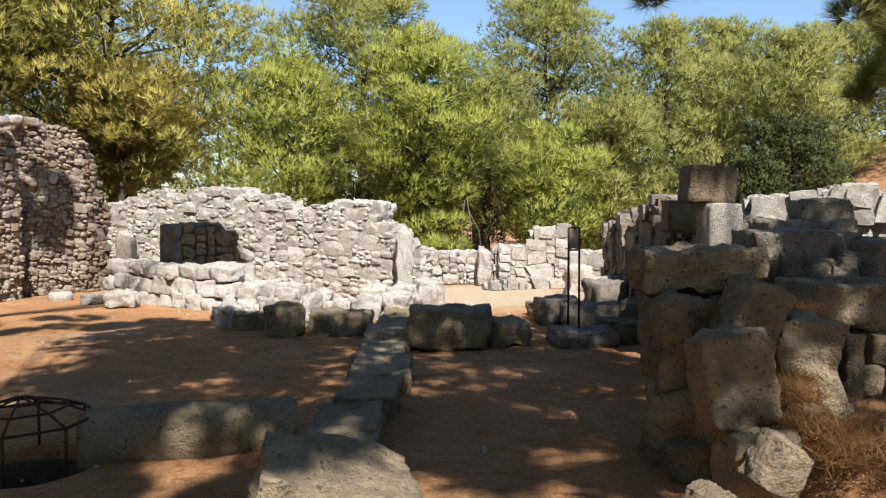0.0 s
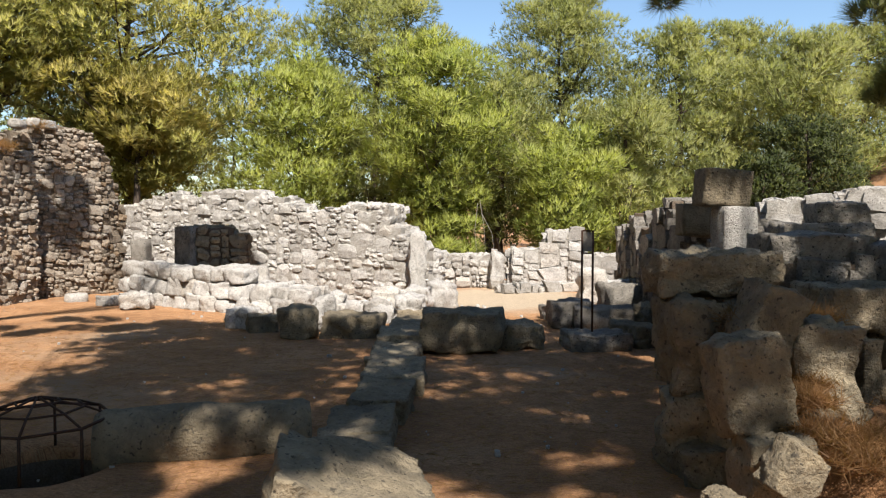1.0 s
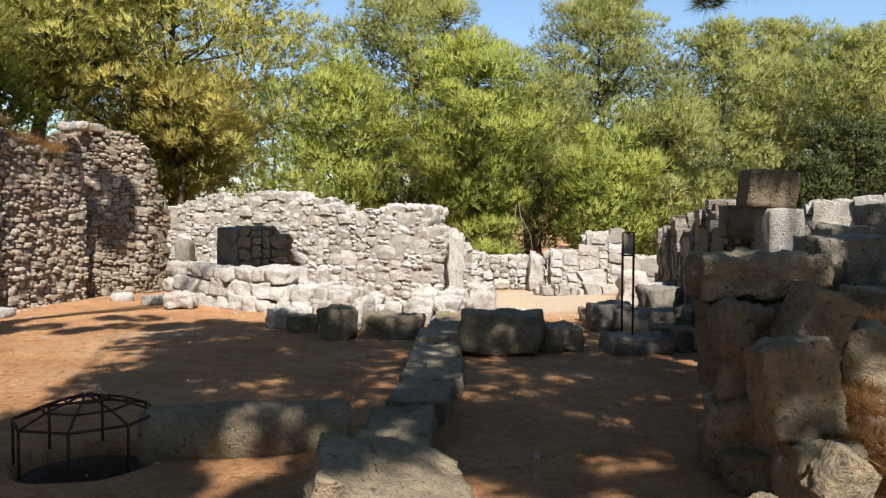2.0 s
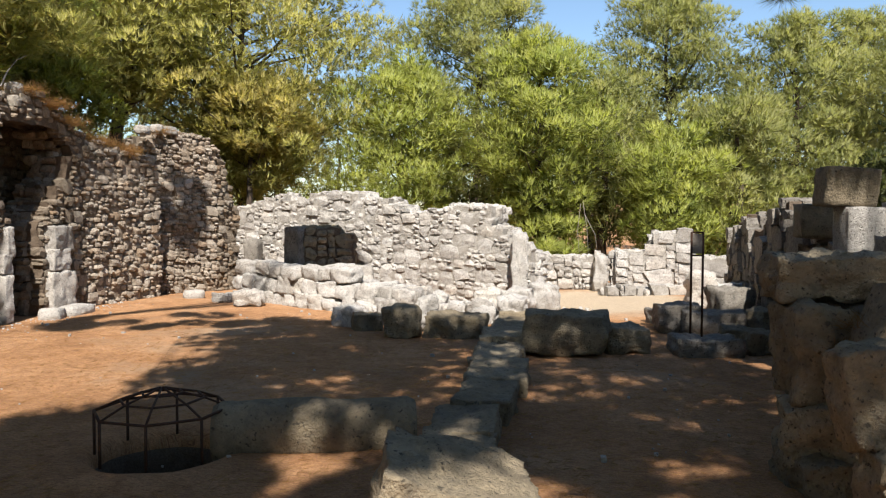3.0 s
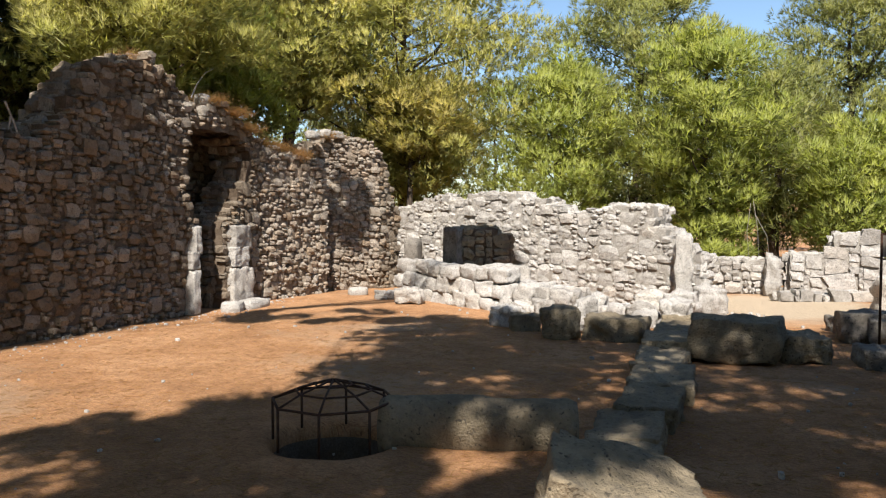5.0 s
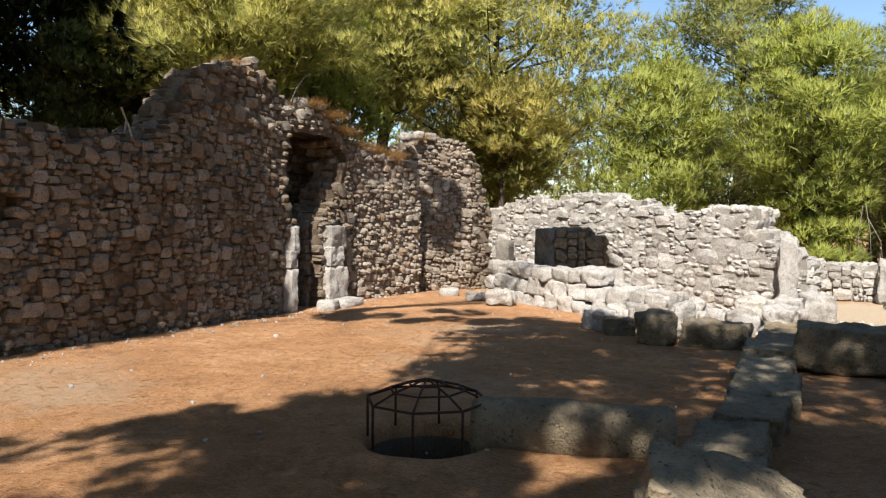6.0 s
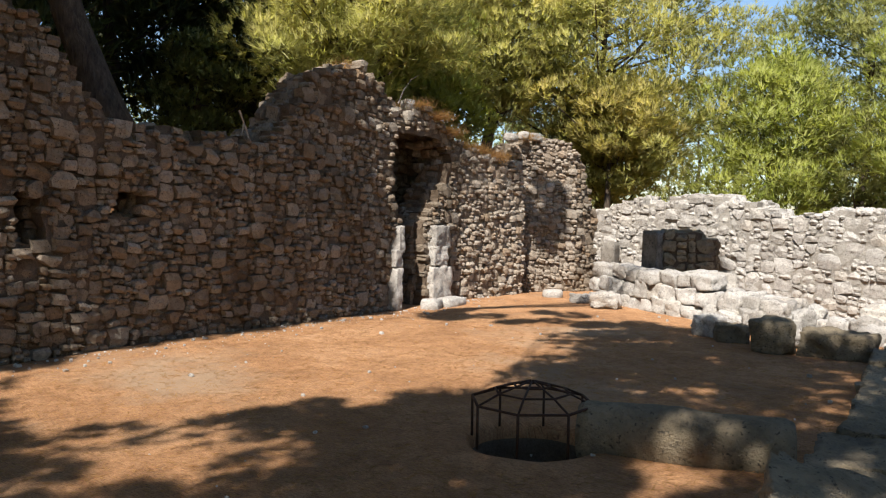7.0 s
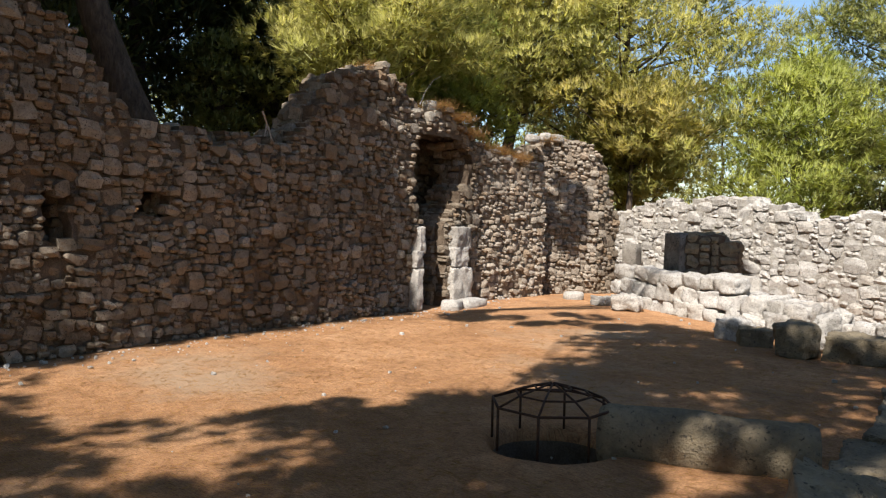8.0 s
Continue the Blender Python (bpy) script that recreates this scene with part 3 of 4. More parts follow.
def pine(label, at, height, radius, seed, crown_from=0.25, n_pads=120, tufts=46, material=None, lean=(0, 0), trunk=0.16, shape=(0.42, 0.42), pad=0.64, blades=8, length=0.2, width=0.0168,
         name="pine_tree", category="pine tree", limbs=True):
    """A pine: a bent tapered trunk, limbs, and a crown of needle pads at the limbs' ends."""
    rng = np.random.default_rng(seed)
    if limbs and name == "pine_tree":
        n_pads, tufts, pad = int(n_pads * 0.6), int(tufts * 1.4), pad * 0.92
    z0 = ground_height(*at) - 0.1
    tree = new(name)
    tree.location = (at[0], at[1], z0)
    tagged(tree, label, category)
    bends = rng.uniform(-0.25, 0.25, (8, 2)) * radius * 0.25

    def stem(u):
        i = min(int(u * 7), 6)
        f = u * 7 - i
        b = bends[i] * (1 - f) + bends[i + 1] * f
        b = b * min(u * 3, 1)
        return np.array([lean[0] * u + b[0], lean[1] * u + b[1], u * height])
    us = np.linspace(0, 0.96, 11)
    v, f = tube([stem(u) for u in us], [trunk * (1.25 if u == 0 else 1) * (1 - 0.86 * u) for u in us], 9)
    part_mesh("trunk", mesh_of("trunk", v, f, M_BARK, True), tree)
    cs, sz, wood = [], [], Soup()
    peak = max((u ** shape[1]) * ((1 - u) ** shape[0]) for u in np.linspace(0.01, 0.99, 60))
    for i in range(n_pads):
        u = (i + rng.random()) / n_pads
        prof = (u ** shape[1]) * ((1 - u) ** shape[0]) / peak
        ang = i * 2.39996 + rng.uniform(-0.5, 0.5)
        lump = 0.78 + 0.55 * noise.noise(Vector((math.cos(ang) * 1.5 + seed, math.sin(ang) * 1.5, u * 3.2)))
        rr = radius * prof * lump * (0.42 + 0.58 * rng.random() ** 0.5) + 0.12
        hu = crown_from + (1 - crown_from) * u
        base = stem(min(hu, 0.99))
        c = base + np.array([math.cos(ang) * rr, math.sin(ang) * rr, rng.uniform(-0.2, 0.3) + 0.12 * rr])
        cs.append(c)
        sz.append(pad * rng.uniform(0.65, 1.3) * (0.62 + 0.5 * prof))
        if limbs and i % 4 == 0:
            root = stem(max(min(hu, 0.95) - 0.06 - 0.02 * rr, 0.05))
            mid = root * 0.45 + c * 0.55 + np.array([0, 0, -0.08 * rr])
            wood.add(*tube([root, mid, c], [0.026 * (0.5 + radius / 3), 0.017 * (0.5 + radius / 3), 0.007], 4))
    if wood.v:
        tagged(part_mesh("branchwork", wood.mesh("branchwork", M_BARK), tree), kind="stuff")
    crown = part_mesh("crown", foliage_mesh("crown", np.array(cs), np.array(sz), rng, tufts, material or M_PINE, blades, length, width), tree)
    if width < 0.02:
        # older, denser foliage deep in the crown
        axis = np.array([stem(min(max(c[2] / height, 0.0), 0.99)) for c in cs])
        deep = axis + (np.array(cs) - axis) * 0.66 - np.array((0, 0, 0.12))
        part_mesh("inner_foliage", foliage_mesh("inner_foliage", deep, np.array(sz) * 0.85, rng, 36, material or M_PINE, 4, 0.26, 0.038), crown)
    return tree


def by_view(u, y):
    """A place y metres ahead, on the bearing u (784 is straight ahead, 1350 to the tangent)."""
    return ((u - 784) / 1350 * (y - 0.28), y)


GREEN = "tall green pine with dense needle clumps"
pine("tall dark green pine with a rounded crown", by_view(640, 24), 8.4, 3.0, 1, 0.1, 270, 60)
pine("bright fresh green young pine in full sun", by_view(752, 19.8), 5.9, 1.75, 2, 0.26, 130, 62, M_PINE_FRESH, pad=0.55)
pine("tall pine with a dense rounded dark crown", by_view(965, 27), 9.3, 3.0, 3, 0.08, 280, 56, M_PINE, pad=0.7)
pine(GREEN, by_view(1170, 25), 7.5, 2.4, 4, 0.06, 190, 60, M_PINE)
pine(GREEN, by_view(1275, 28), 8.3, 2.3, 5, 0.1, 170, 56, M_PINE)
pine(GREEN, by_view(1395, 24), 6.9, 2.2, 6, 0.08, 170, 56, M_PINE)
pine(GREEN, by_view(1500, 32), 6.2, 2.6, 7, 0.1, 130, 56)
pine("small pine with low spreading green branches", by_view(985, 20.5), 3.6, 1.6, 8, 0.05, 80, 60, M_PINE_FRESH)
pine("low green pine sapling behind the wall", by_view(772, 19.6), 1.7, 0.8, 9, 0.02, 30, 60, M_PINE_FRESH, pad=0.4)
pine("pine with drooping olive green branches", by_view(500, 20.5), 5.6, 2.0, 10, 0.08, 120, 60, M_PINE_FRESH)
pine(GREEN, by_view(860, 22), 5.2, 1.5, 12, 0.24, 90, 56, M_PINE)
pine(GREEN, by_view(1085, 21), 4.6, 1.5, 13, 0.05, 80, 56, M_PINE)
pine("big spreading pine with yellowing needles", by_view(200, 19.6), 8.2, 3.9, 14, 0.26, 330, 58, M_PINE_OLIVE, trunk=0.2, pad=0.75, shape=(0.22, 0.4))
pine("spreading pine with rusty brown lower needles", by_view(215, 18.3), 5.0, 1.9, 15, 0.6, 60, 80, M_PINE_RUST, trunk=0.12, pad=0.6)
pine("pine leaning over the end of the ruined wall", (-10.2, 16.6), 5.6, 2.3, 16, 0.34, 150, 60, M_PINE_OLIVE, (0.6, 0.4), trunk=0.18, blades=12, width=0.011, pad=0.7, shape=(0.25, 0.4))
pine("bright pine overhanging the broken wall top", (-10.2, 11.3), 4.4, 2.2, 17, 0.3, 150, 64, M_PINE_OLIVE, (0.4, 0), trunk=0.14, blades=13, width=0.0098, shape=(0.3, 0.4))
pine("bright green pine rising behind the wall", (-12.2, 14.6), 5.6, 2.6, 19, 0.2, 140, 56, M_PINE_FRESH, trunk=0.16, pad=0.7, shape=(0.25, 0.4))
pine("fresh green pine rising behind the wall", (-11.2, 13.4), 4.4, 2.0, 22, 0.1, 100, 60, M_PINE_FRESH, trunk=0.12)
pine("pine with sunlit olive boughs above the wall end", (-11.2, 15.0), 6.0, 2.3, 23, 0.3, 120, 60, M_PINE_OLIVE, (0.5, 0), trunk=0.15, blades=12, width=0.011, pad=0.7, shape=(0.25, 0.4))
pine("old pine with a thick dark leaning trunk", (-10.3, 6.9), 11.0, 1.8, 18, 0.8, 40, 60, M_PINE, (-3.4, -2.6), trunk=0.27, pad=0.7)
# The dense wood's shade is put into these pines by the dark scrub colour.
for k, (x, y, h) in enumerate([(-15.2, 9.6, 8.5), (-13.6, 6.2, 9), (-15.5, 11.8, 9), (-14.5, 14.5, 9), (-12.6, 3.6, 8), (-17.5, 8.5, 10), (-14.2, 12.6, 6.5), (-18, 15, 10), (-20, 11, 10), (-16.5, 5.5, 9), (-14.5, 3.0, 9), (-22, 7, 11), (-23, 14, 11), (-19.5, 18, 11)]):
    pine("shaded pine in the dark wood above the wall", (x, y), h, 2.5, 40 + k, 0.1 if k % 3 else 0.2, 100, 38, M_SCRUB_SHADE, trunk=0.17, pad=1.0, blades=4, length=0.3, width=0.075)
pine("dark grey green bush with a dense rounded crown", by_view(1400, 20), 4.0, 1.45, 20, 0.02, 110, 70, M_SCRUB_SHADE, pad=0.42, length=0.1, width=0.035, name="bush", category="bush")
pine("dark grey green bush beside the ruin", by_view(1322, 18), 2.9, 0.65, 21, 0.02, 50, 70, M_SCRUB_SHADE, pad=0.36, length=0.1, width=0.035, name="bush", category="bush")
for k, (x, y, h) in enumerate([(-10.8, 12.3, 2.3), (-10.7, 13.6, 2.4), (-10.6, 15.2, 2.2), (-13.5, 10.5, 2.6)]):
    pine("green scrub bush growing above the wall", (x, y), h, 1.1, 240 + k, 0.02, 50, 60, M_PINE_FRESH if k < 3 else M_PINE, pad=0.45, blades=8, length=0.13, width=0.035, name="bush", category="bush")
rng_w = np.random.default_rng(77)
for k in range(22):
    az = -62 + k * 4.6
    d = rng_w.uniform(33, 44)
    x, y = d * math.sin(radians(az)), d * math.cos(radians(az))
    pine("far pine in the wood behind the ruins", (x, y), rng_w.uniform(5.8, 7.2), rng_w.uniform(2.3, 3.0), 100 + k, 0.03, 46, 34, M_PINE, pad=1.1, blades=5, length=0.32, width=0.06, limbs=False)


def canopy_pine(label, at, height, spots, seed, limb_from, tufts=68, blades=6, length=0.22, width=0.046, thick=0.02):
    """A tall pine behind the standing point; spots: middle and half widths of its boughs."""
    rng = np.random.default_rng(seed)
    tree = new("pine_tree")
    tree.location = (at[0], at[1], 0)
    tagged(tree, label, "pine tree")
    v, f = tube([(0, 0, -0.1), (0.1, 0, height * 0.4), (0, 0.2, height)], [0.32, 0.25, 0.08], 10)
    part_mesh("trunk", mesh_of("trunk", v, f, M_BARK, True), tree)
    cs, sizes, wood = [], [], Soup()
    for cx, cy, z, rx, ry, n, size in spots:
        mid = np.array((cx - at[0], cy - at[1], z - 0.2))
        root = np.array((0, 0, min(limb_from, z)))
        fork = root * 0.35 + mid * 0.65 + np.array((0, 0, 0.5))
        wood.add(*tube([root, root * 0.7 + fork * 0.3 + np.array((0, 0, 0.2)), fork], [thick * 2, thick * 1.5, thick], 6))
        for i in range(n):
            r, t = math.sqrt(rng.random()), rng.uniform(0, 2 * math.pi)
            c = np.array((cx + rx * r * math.cos(t) - at[0], cy + ry * r * math.sin(t) - at[1], z + rng.uniform(-0.7, 0.7) * min(1, rx)))
            cs.append(c)
            sizes.append(size * rng.uniform(0.65, 1.25))
            if i % 3 == 0:
                wood.add(*tube([fork, fork * 0.4 + c * 0.6 + np.array((0, 0, -0.1)), c], [thick * 0.8, thick * 0.6, 0.005], 4))
    tagged(part_mesh("branchwork", wood.mesh("branchwork", M_BARK), tree), kind="stuff")
    part_mesh("crown", foliage_mesh("crown", np.array(cs), np.array(sizes), rng, tufts, M_PINE, blades, length, width), tree)


# unseen boughs placed to cast shade: the shade of (x, y) falls from SUN above it
def over(x, y, h=8.5):
    return x + SUN.x / SUN.z * h, y + SUN.y / SUN.z * h, h


NEAR = [(*over(2.2, 9.65), 0.3, 0.18, 10, 0.16), (*over(0.9, 7.7), 1.6, 1.6, 26, 0.38), (*over(-0.5, 9.3), 1.6, 1.3, 37, 0.43), (*over(4.4, 8.6), 1.2, 2.2, 33, 0.45), (*over(3.3, 4.7), 1.0, 1.0, 8, 0.36), (*over(3.0, 6.4), 0.7, 0.6, 8, 0.29), (*over(2.2, 5.6), 0.8, 0.8, 8, 0.22), (*over(1.4, 8.3), 0.6, 1.2, 17, 0.36), (*over(0.9, 5.5), 0.9, 1.0, 19, 0.34),
        (*over(5.6, 6.6), 1.5, 2.0, 18, 0.43), (*over(2.1, 10.8), 0.9, 1.0, 20, 0.40)]
TIPS = [(1.72, 6.0, 3.29, 0.2, 0.1, 6, 0.1), (3.25, 5.2, 3.2, 0.25, 0.3, 9, 0.13), (3.1, 5.3, 2.95, 0.2, 0.3, 9, 0.13), (3.0, 5.2, 2.7, 0.2, 0.3, 9, 0.12), (2.92, 5.3, 2.48, 0.15, 0.3, 7, 0.11), (3.2, 5.3, 2.6, 0.15, 0.3, 7, 0.12), (2.7, 5.2, 2.95, 0.12, 0.2, 4, 0.1)]
LEFT = [(*over(-1.0, 4.3), 0.35, 0.25, 8, 0.18), (*over(-2.1, 5.65), 0.3, 0.2, 6, 0.16), (*over(-3.5, 4.7), 0.7, 0.5, 10, 0.32), (*over(-2.9, 5.9), 0.6, 0.4, 12, 0.3), (*over(-2.9, 9.6), 1.7, 1.1, 48, 0.44), (*over(-2.4, 7.5), 1.6, 1.1, 48, 0.43), (*over(-0.5, 5.9), 1.0, 1.0, 46, 0.37), (*over(-3.0, 5.1), 1.1, 0.9, 50, 0.30), (*over(-3.4, 3.4), 1.7, 0.7, 28, 0.37),
        (*over(-1.6, 4.1), 0.8, 0.4, 9, 0.25), (*over(-4.6, 11.3), 1.3, 0.35, 16, 0.24), (*over(-4.0, 4.75), 1.2, 0.3, 16, 0.18), (*over(-5.3, 2.5), 1.0, 0.6, 19, 0.31)]
# added boughs that darken the west wall, the stub and the wood
WEST = [(*over(-8.2, 16.9), 0.35, 1.0, 9, 0.15), (*over(-11.3, 10.2, 9.5), 0.8, 1.6, 40, 0.5), (*over(-13.6, 12.5, 11.5), 2.6, 3.6, 62, 0.95), (*over(-17.0, 13.0, 11.5), 2.0, 4.0, 30, 1.1), (*over(-4.83, 15.4), 0.65, 0.36, 64, 0.24), (*over(-8.75, 9.75), 0.42, 0.85, 30, 0.33), (*over(-9.1, 11.3), 0.32, 0.55, 22, 0.26), (*over(-8.9, 4.4), 0.6, 1.9, 30, 0.42), (*over(-8.85, 7.6), 0.6, 1.8, 40, 0.37), (*over(-9.15, 11.1), 0.4, 1.2, 18, 0.3), (*over(-7.6, 3.0), 0.8, 0.6, 5, 0.42), (*over(-11.5, 7.0), 1.5, 3.4, 34, 0.75), (*over(-6.9, 10.6), 1.3, 0.25, 16, 0.2)]
canopy_pine("tall shade pine standing behind the viewer", (5.5, -4.5), 10.5, NEAR, 61, 6.0)
canopy_pine("pine with low bough tips hanging beside the viewer", (6.5, 1.5), 8.5, TIPS, 64, 5.0, 90, 12, 0.14, 0.004, 0.01)
canopy_pine("old shade pine standing behind the viewer", (-1.5, -6.5), 10.0, LEFT, 62, 6.0)
canopy_pine("unseen shade pine added on the terrace behind the viewer", (-11.5, -3.0), 10.5, WEST, 63, 6.0)

# unseen pines added round and behind the viewer to block sky light and sun
for k, (x, y, h, r) in enumerate([(9.5, 1.5, 9, 3.2), (11, -4, 10, 3.5), (7.5, -10, 10, 3.8), (1.5, -12, 10, 3.8), (-5, -12.5, 10, 3.8), (-11, -10.5, 10, 3.8), (-15.5, -5, 10, 3.6), (-13.2, 1.2, 13, 3.4), (-17.5, 3.2, 13, 3.6), (-18, -3, 11, 3.6), (11.5, 6.5, 8, 2.8), (4, -17, 11, 4), (-8, -18, 11, 4)]):
    pine("dense unseen pine added behind the viewer to block light", (x, y), h, r, 300 + k, 0.05, 56, 26, M_PINE, pad=1.4, blades=4, length=0.45, width=0.19)


# ---------------------------------------------------------------- blocks in the court
def part(name, bm_mesh, parent, label=""):
    return part_mesh(name, bm_mesh, parent, label)


SLAB = "flat worn limestone slab of the stone kerb"
rng_k = np.random.default_rng(9)
y = 4.35
k = 0
while y < 12.2:
    ln = rng_k.uniform(0.5, 0.95)
    boulder("kerb_slab", SLAB, (-0.63 + rng_k.uniform(-0.05, 0.05), y + ln / 2, -0.09), (rng_k.uniform(0.42, 0.56), ln * 1.06, rng_k.uniform(0.2, 0.27)), (rng_k.uniform(-2, 2), rng_k.uniform(-3, 3), rng_k.uniform(-4, 4)), 0.92, 200 + k, M_GREY, 16, 0.06,
            "kerb stone", "kerb across the court")
    y += ln * 0.97
    k += 1
boulder("stone_block", "large weathered limestone block with a needle covered top", (-0.60, 3.8, -0.06), (0.74, 0.8, 0.47), (0, 15, 8), 0.88, 3, M_GREY, 24, 0.06)
boulder("stone_block", "small limestone block beside the larger one", (-0.06, 3.72, -0.06), (0.34, 0.4, 0.22), (0, 0, 25), 0.7, 4, M_GREY, 9, 0.07)


def fallen_column(a, b, radius, sink, seed):
    """A drum of a column lying on its side, worn."""
    a, b = Vector((*a, 0)), Vector((*b, 0))
    axis = (b - a).normalized()
    side = Vector((-axis.y, axis.x, 0))
    n, m = 26, 28
    verts, faces = [], []
    ln = (b - a).length
    for i in range(n + 1):
        u = i / n
        edge = min(u, 1 - u) * ln
        shrink = 1 - 0.12 * max(0, 1 - edge / 0.06) ** 2
        for k in range(m):
            t = 2 * math.pi * k / m
            p = a + axis * (u * ln) + radius * shrink * (math.cos(t) * side + Vector((0, 0, math.sin(t))))
            w = 1 + 0.10 * noise.fractal((p + Vector((seed, 0, 0))) * 3.0, 0.9, 2.1, 5)
            p = a + axis * (u * ln) + radius * shrink * w * (math.cos(t) * side + Vector((0, 0, math.sin(t))))
            verts.append([p.x, p.y, p.z + radius - sink])
    for i in range(n):
        for k in range(m):
            k2 = (k + 1) % m
            faces.append([i * m + k, i * m + k2, (i + 1) * m + k2, (i + 1) * m + k])
    faces += [list(range(m))[::-1], [n * m + k for k in range(m)]]
    ob = new("column_drum", mesh_of("column_drum", verts, faces, M_GREY, True))
    return tagged(ob, "fallen grey limestone column drum lying on its side", "column drum")


fallen_column((-2.36, 5.2), (-1.02, 5.55), 0.215, 0.1, 3.0)

DARK = "rough squared limestone block lying on the earth"

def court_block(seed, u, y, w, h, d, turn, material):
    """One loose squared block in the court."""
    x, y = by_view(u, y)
    # Sunlit blocks get pale stone; tree shade is partly put in by darker stone.
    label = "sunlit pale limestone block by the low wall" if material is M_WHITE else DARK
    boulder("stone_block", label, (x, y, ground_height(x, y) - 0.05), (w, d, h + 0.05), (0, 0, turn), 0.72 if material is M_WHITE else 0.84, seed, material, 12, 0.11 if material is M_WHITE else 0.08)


court_block(20, 502, 10.45, 0.48, 0.34, 0.5, 10, M_GREY)
court_block(21, 602, 10.5, 0.8, 0.28, 0.55, -6, M_GREY)
court_block(22, 440, 10.9, 0.42, 0.2, 0.4, 15, M_GREY)
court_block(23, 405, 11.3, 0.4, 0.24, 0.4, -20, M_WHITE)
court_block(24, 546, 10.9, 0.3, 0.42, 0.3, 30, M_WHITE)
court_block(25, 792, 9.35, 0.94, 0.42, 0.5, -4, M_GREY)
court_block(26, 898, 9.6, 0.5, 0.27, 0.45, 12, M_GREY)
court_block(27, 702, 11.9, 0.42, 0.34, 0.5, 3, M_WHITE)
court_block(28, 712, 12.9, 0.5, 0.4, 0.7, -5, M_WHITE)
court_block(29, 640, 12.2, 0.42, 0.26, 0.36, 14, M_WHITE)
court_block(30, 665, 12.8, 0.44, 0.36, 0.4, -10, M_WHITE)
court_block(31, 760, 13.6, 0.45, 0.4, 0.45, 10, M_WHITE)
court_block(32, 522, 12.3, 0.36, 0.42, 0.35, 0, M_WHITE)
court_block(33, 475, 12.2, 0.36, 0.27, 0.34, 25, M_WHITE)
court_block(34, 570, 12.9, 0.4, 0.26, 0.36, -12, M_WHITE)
court_block(35, 985, 11.4, 0.6, 0.34, 0.45, 8, M_ASHLAR_SHADE)
court_block(36, 1045, 11.2, 0.8, 0.3, 0.5, -12, M_ASHLAR_SHADE)
court_block(37, 1072, 12.4, 0.6, 0.5, 0.5, 20, M_ASHLAR_SHADE)
court_block(38, 1030, 9.6, 0.75, 0.16, 0.6, 5, M_ASHLAR_SHADE)
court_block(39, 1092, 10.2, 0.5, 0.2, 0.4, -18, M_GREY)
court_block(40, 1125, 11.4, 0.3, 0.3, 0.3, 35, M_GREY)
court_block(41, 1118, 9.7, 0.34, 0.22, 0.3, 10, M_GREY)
court_block(42, 960, 12.2, 0.4, 0.2, 0.35, 20, M_ASHLAR_SHADE)
court_block(43, 1022, 14.0, 0.4, 0.62, 0.4, 6, M_WHITE)
court_block(44, 1062, 14.6, 0.5, 0.34, 0.5, 15, M_WHITE)
court_block(45, 1085, 14.0, 0.3, 0.3, 0.3, 0, M_WHITE)
court_block(46, 162, 13.5, 0.28, 0.12, 0.25, 0, M_WHITE)
court_block(47, 212, 13.1, 0.5, 0.2, 0.4, 12, M_WHITE)
court_block(48, 716, 14.0, 0.28, 1.3, 0.34, 4, M_WHITE)
court_block(49, 857, 17.8, 0.28, 0.8, 0.4, 0, M_WHITE)


def court_wall(a, b, heights, seed):
    """A low dry wall of big rounded blocks, two or three courses, laid one by one."""
    rng = np.random.default_rng(seed)
    a, b = Vector((*a, 0)), Vector((*b, 0))
    run, ex = (b - a).length, (b - a).normalized()
    back = Vector((-ex.y, ex.x, 0))
    rot = math.degrees(math.atan2(ex.y, ex.x))
    v, f = box_shell(3)
    core = [list(a + ex * ((p[0] + 0.5) * (run - 0.5) + 0.1) + back * (0.34 + p[1] * 0.3) + Vector((0, 0, (p[2] + 0.5) * 0.3 - 0.1))) for p in v]
    wall = new("wall_court", mesh_of("wall_court", core, f, M_MORTAR_BROWN))
    tagged(wall, "low ruined wall of large rounded pale limestone blocks", "wall", "", "structure")
    n = 0
    for row, depth in ((0, 0.14), (1, 0.5)):
        low = -0.06
        while low < 0.75:
            h, s = rng.uniform(0.22, 0.28), rng.uniform(-0.15, 0.0)
            while s < run:
                w = rng.uniform(0.26, 0.5)
                if low + h * 0.55 < heights(s + w / 2):
                    p = a + ex * (s + w / 2) + back * (depth + rng.uniform(-0.03, 0.05) + low * 0.12)
                    ob = boulder("stone", "", (p.x, p.y, low + rng.uniform(-0.02, 0.01)), (w * 0.99, rng.uniform(0.32, 0.42), h * rng.uniform(0.88, 1.12)), (rng.uniform(-5, 5), rng.uniform(-7, 7), rot + rng.uniform(-10, 10)),
                                 rng.uniform(0.62, 0.88), 400 + n, M_WHITE, 8, 0.1, "")
                    ob.parent = wall
                    n += 1
                s += w
            low += h


court_wall((-6.05, 14.0), (-2.6, 12.15), profile((0, 0.72), (0.9, 0.76), (1.5, 0.68), (2.3, 0.8), (2.75, 0.76), (2.95, 0.52), (3.9, 0.36)), 5)



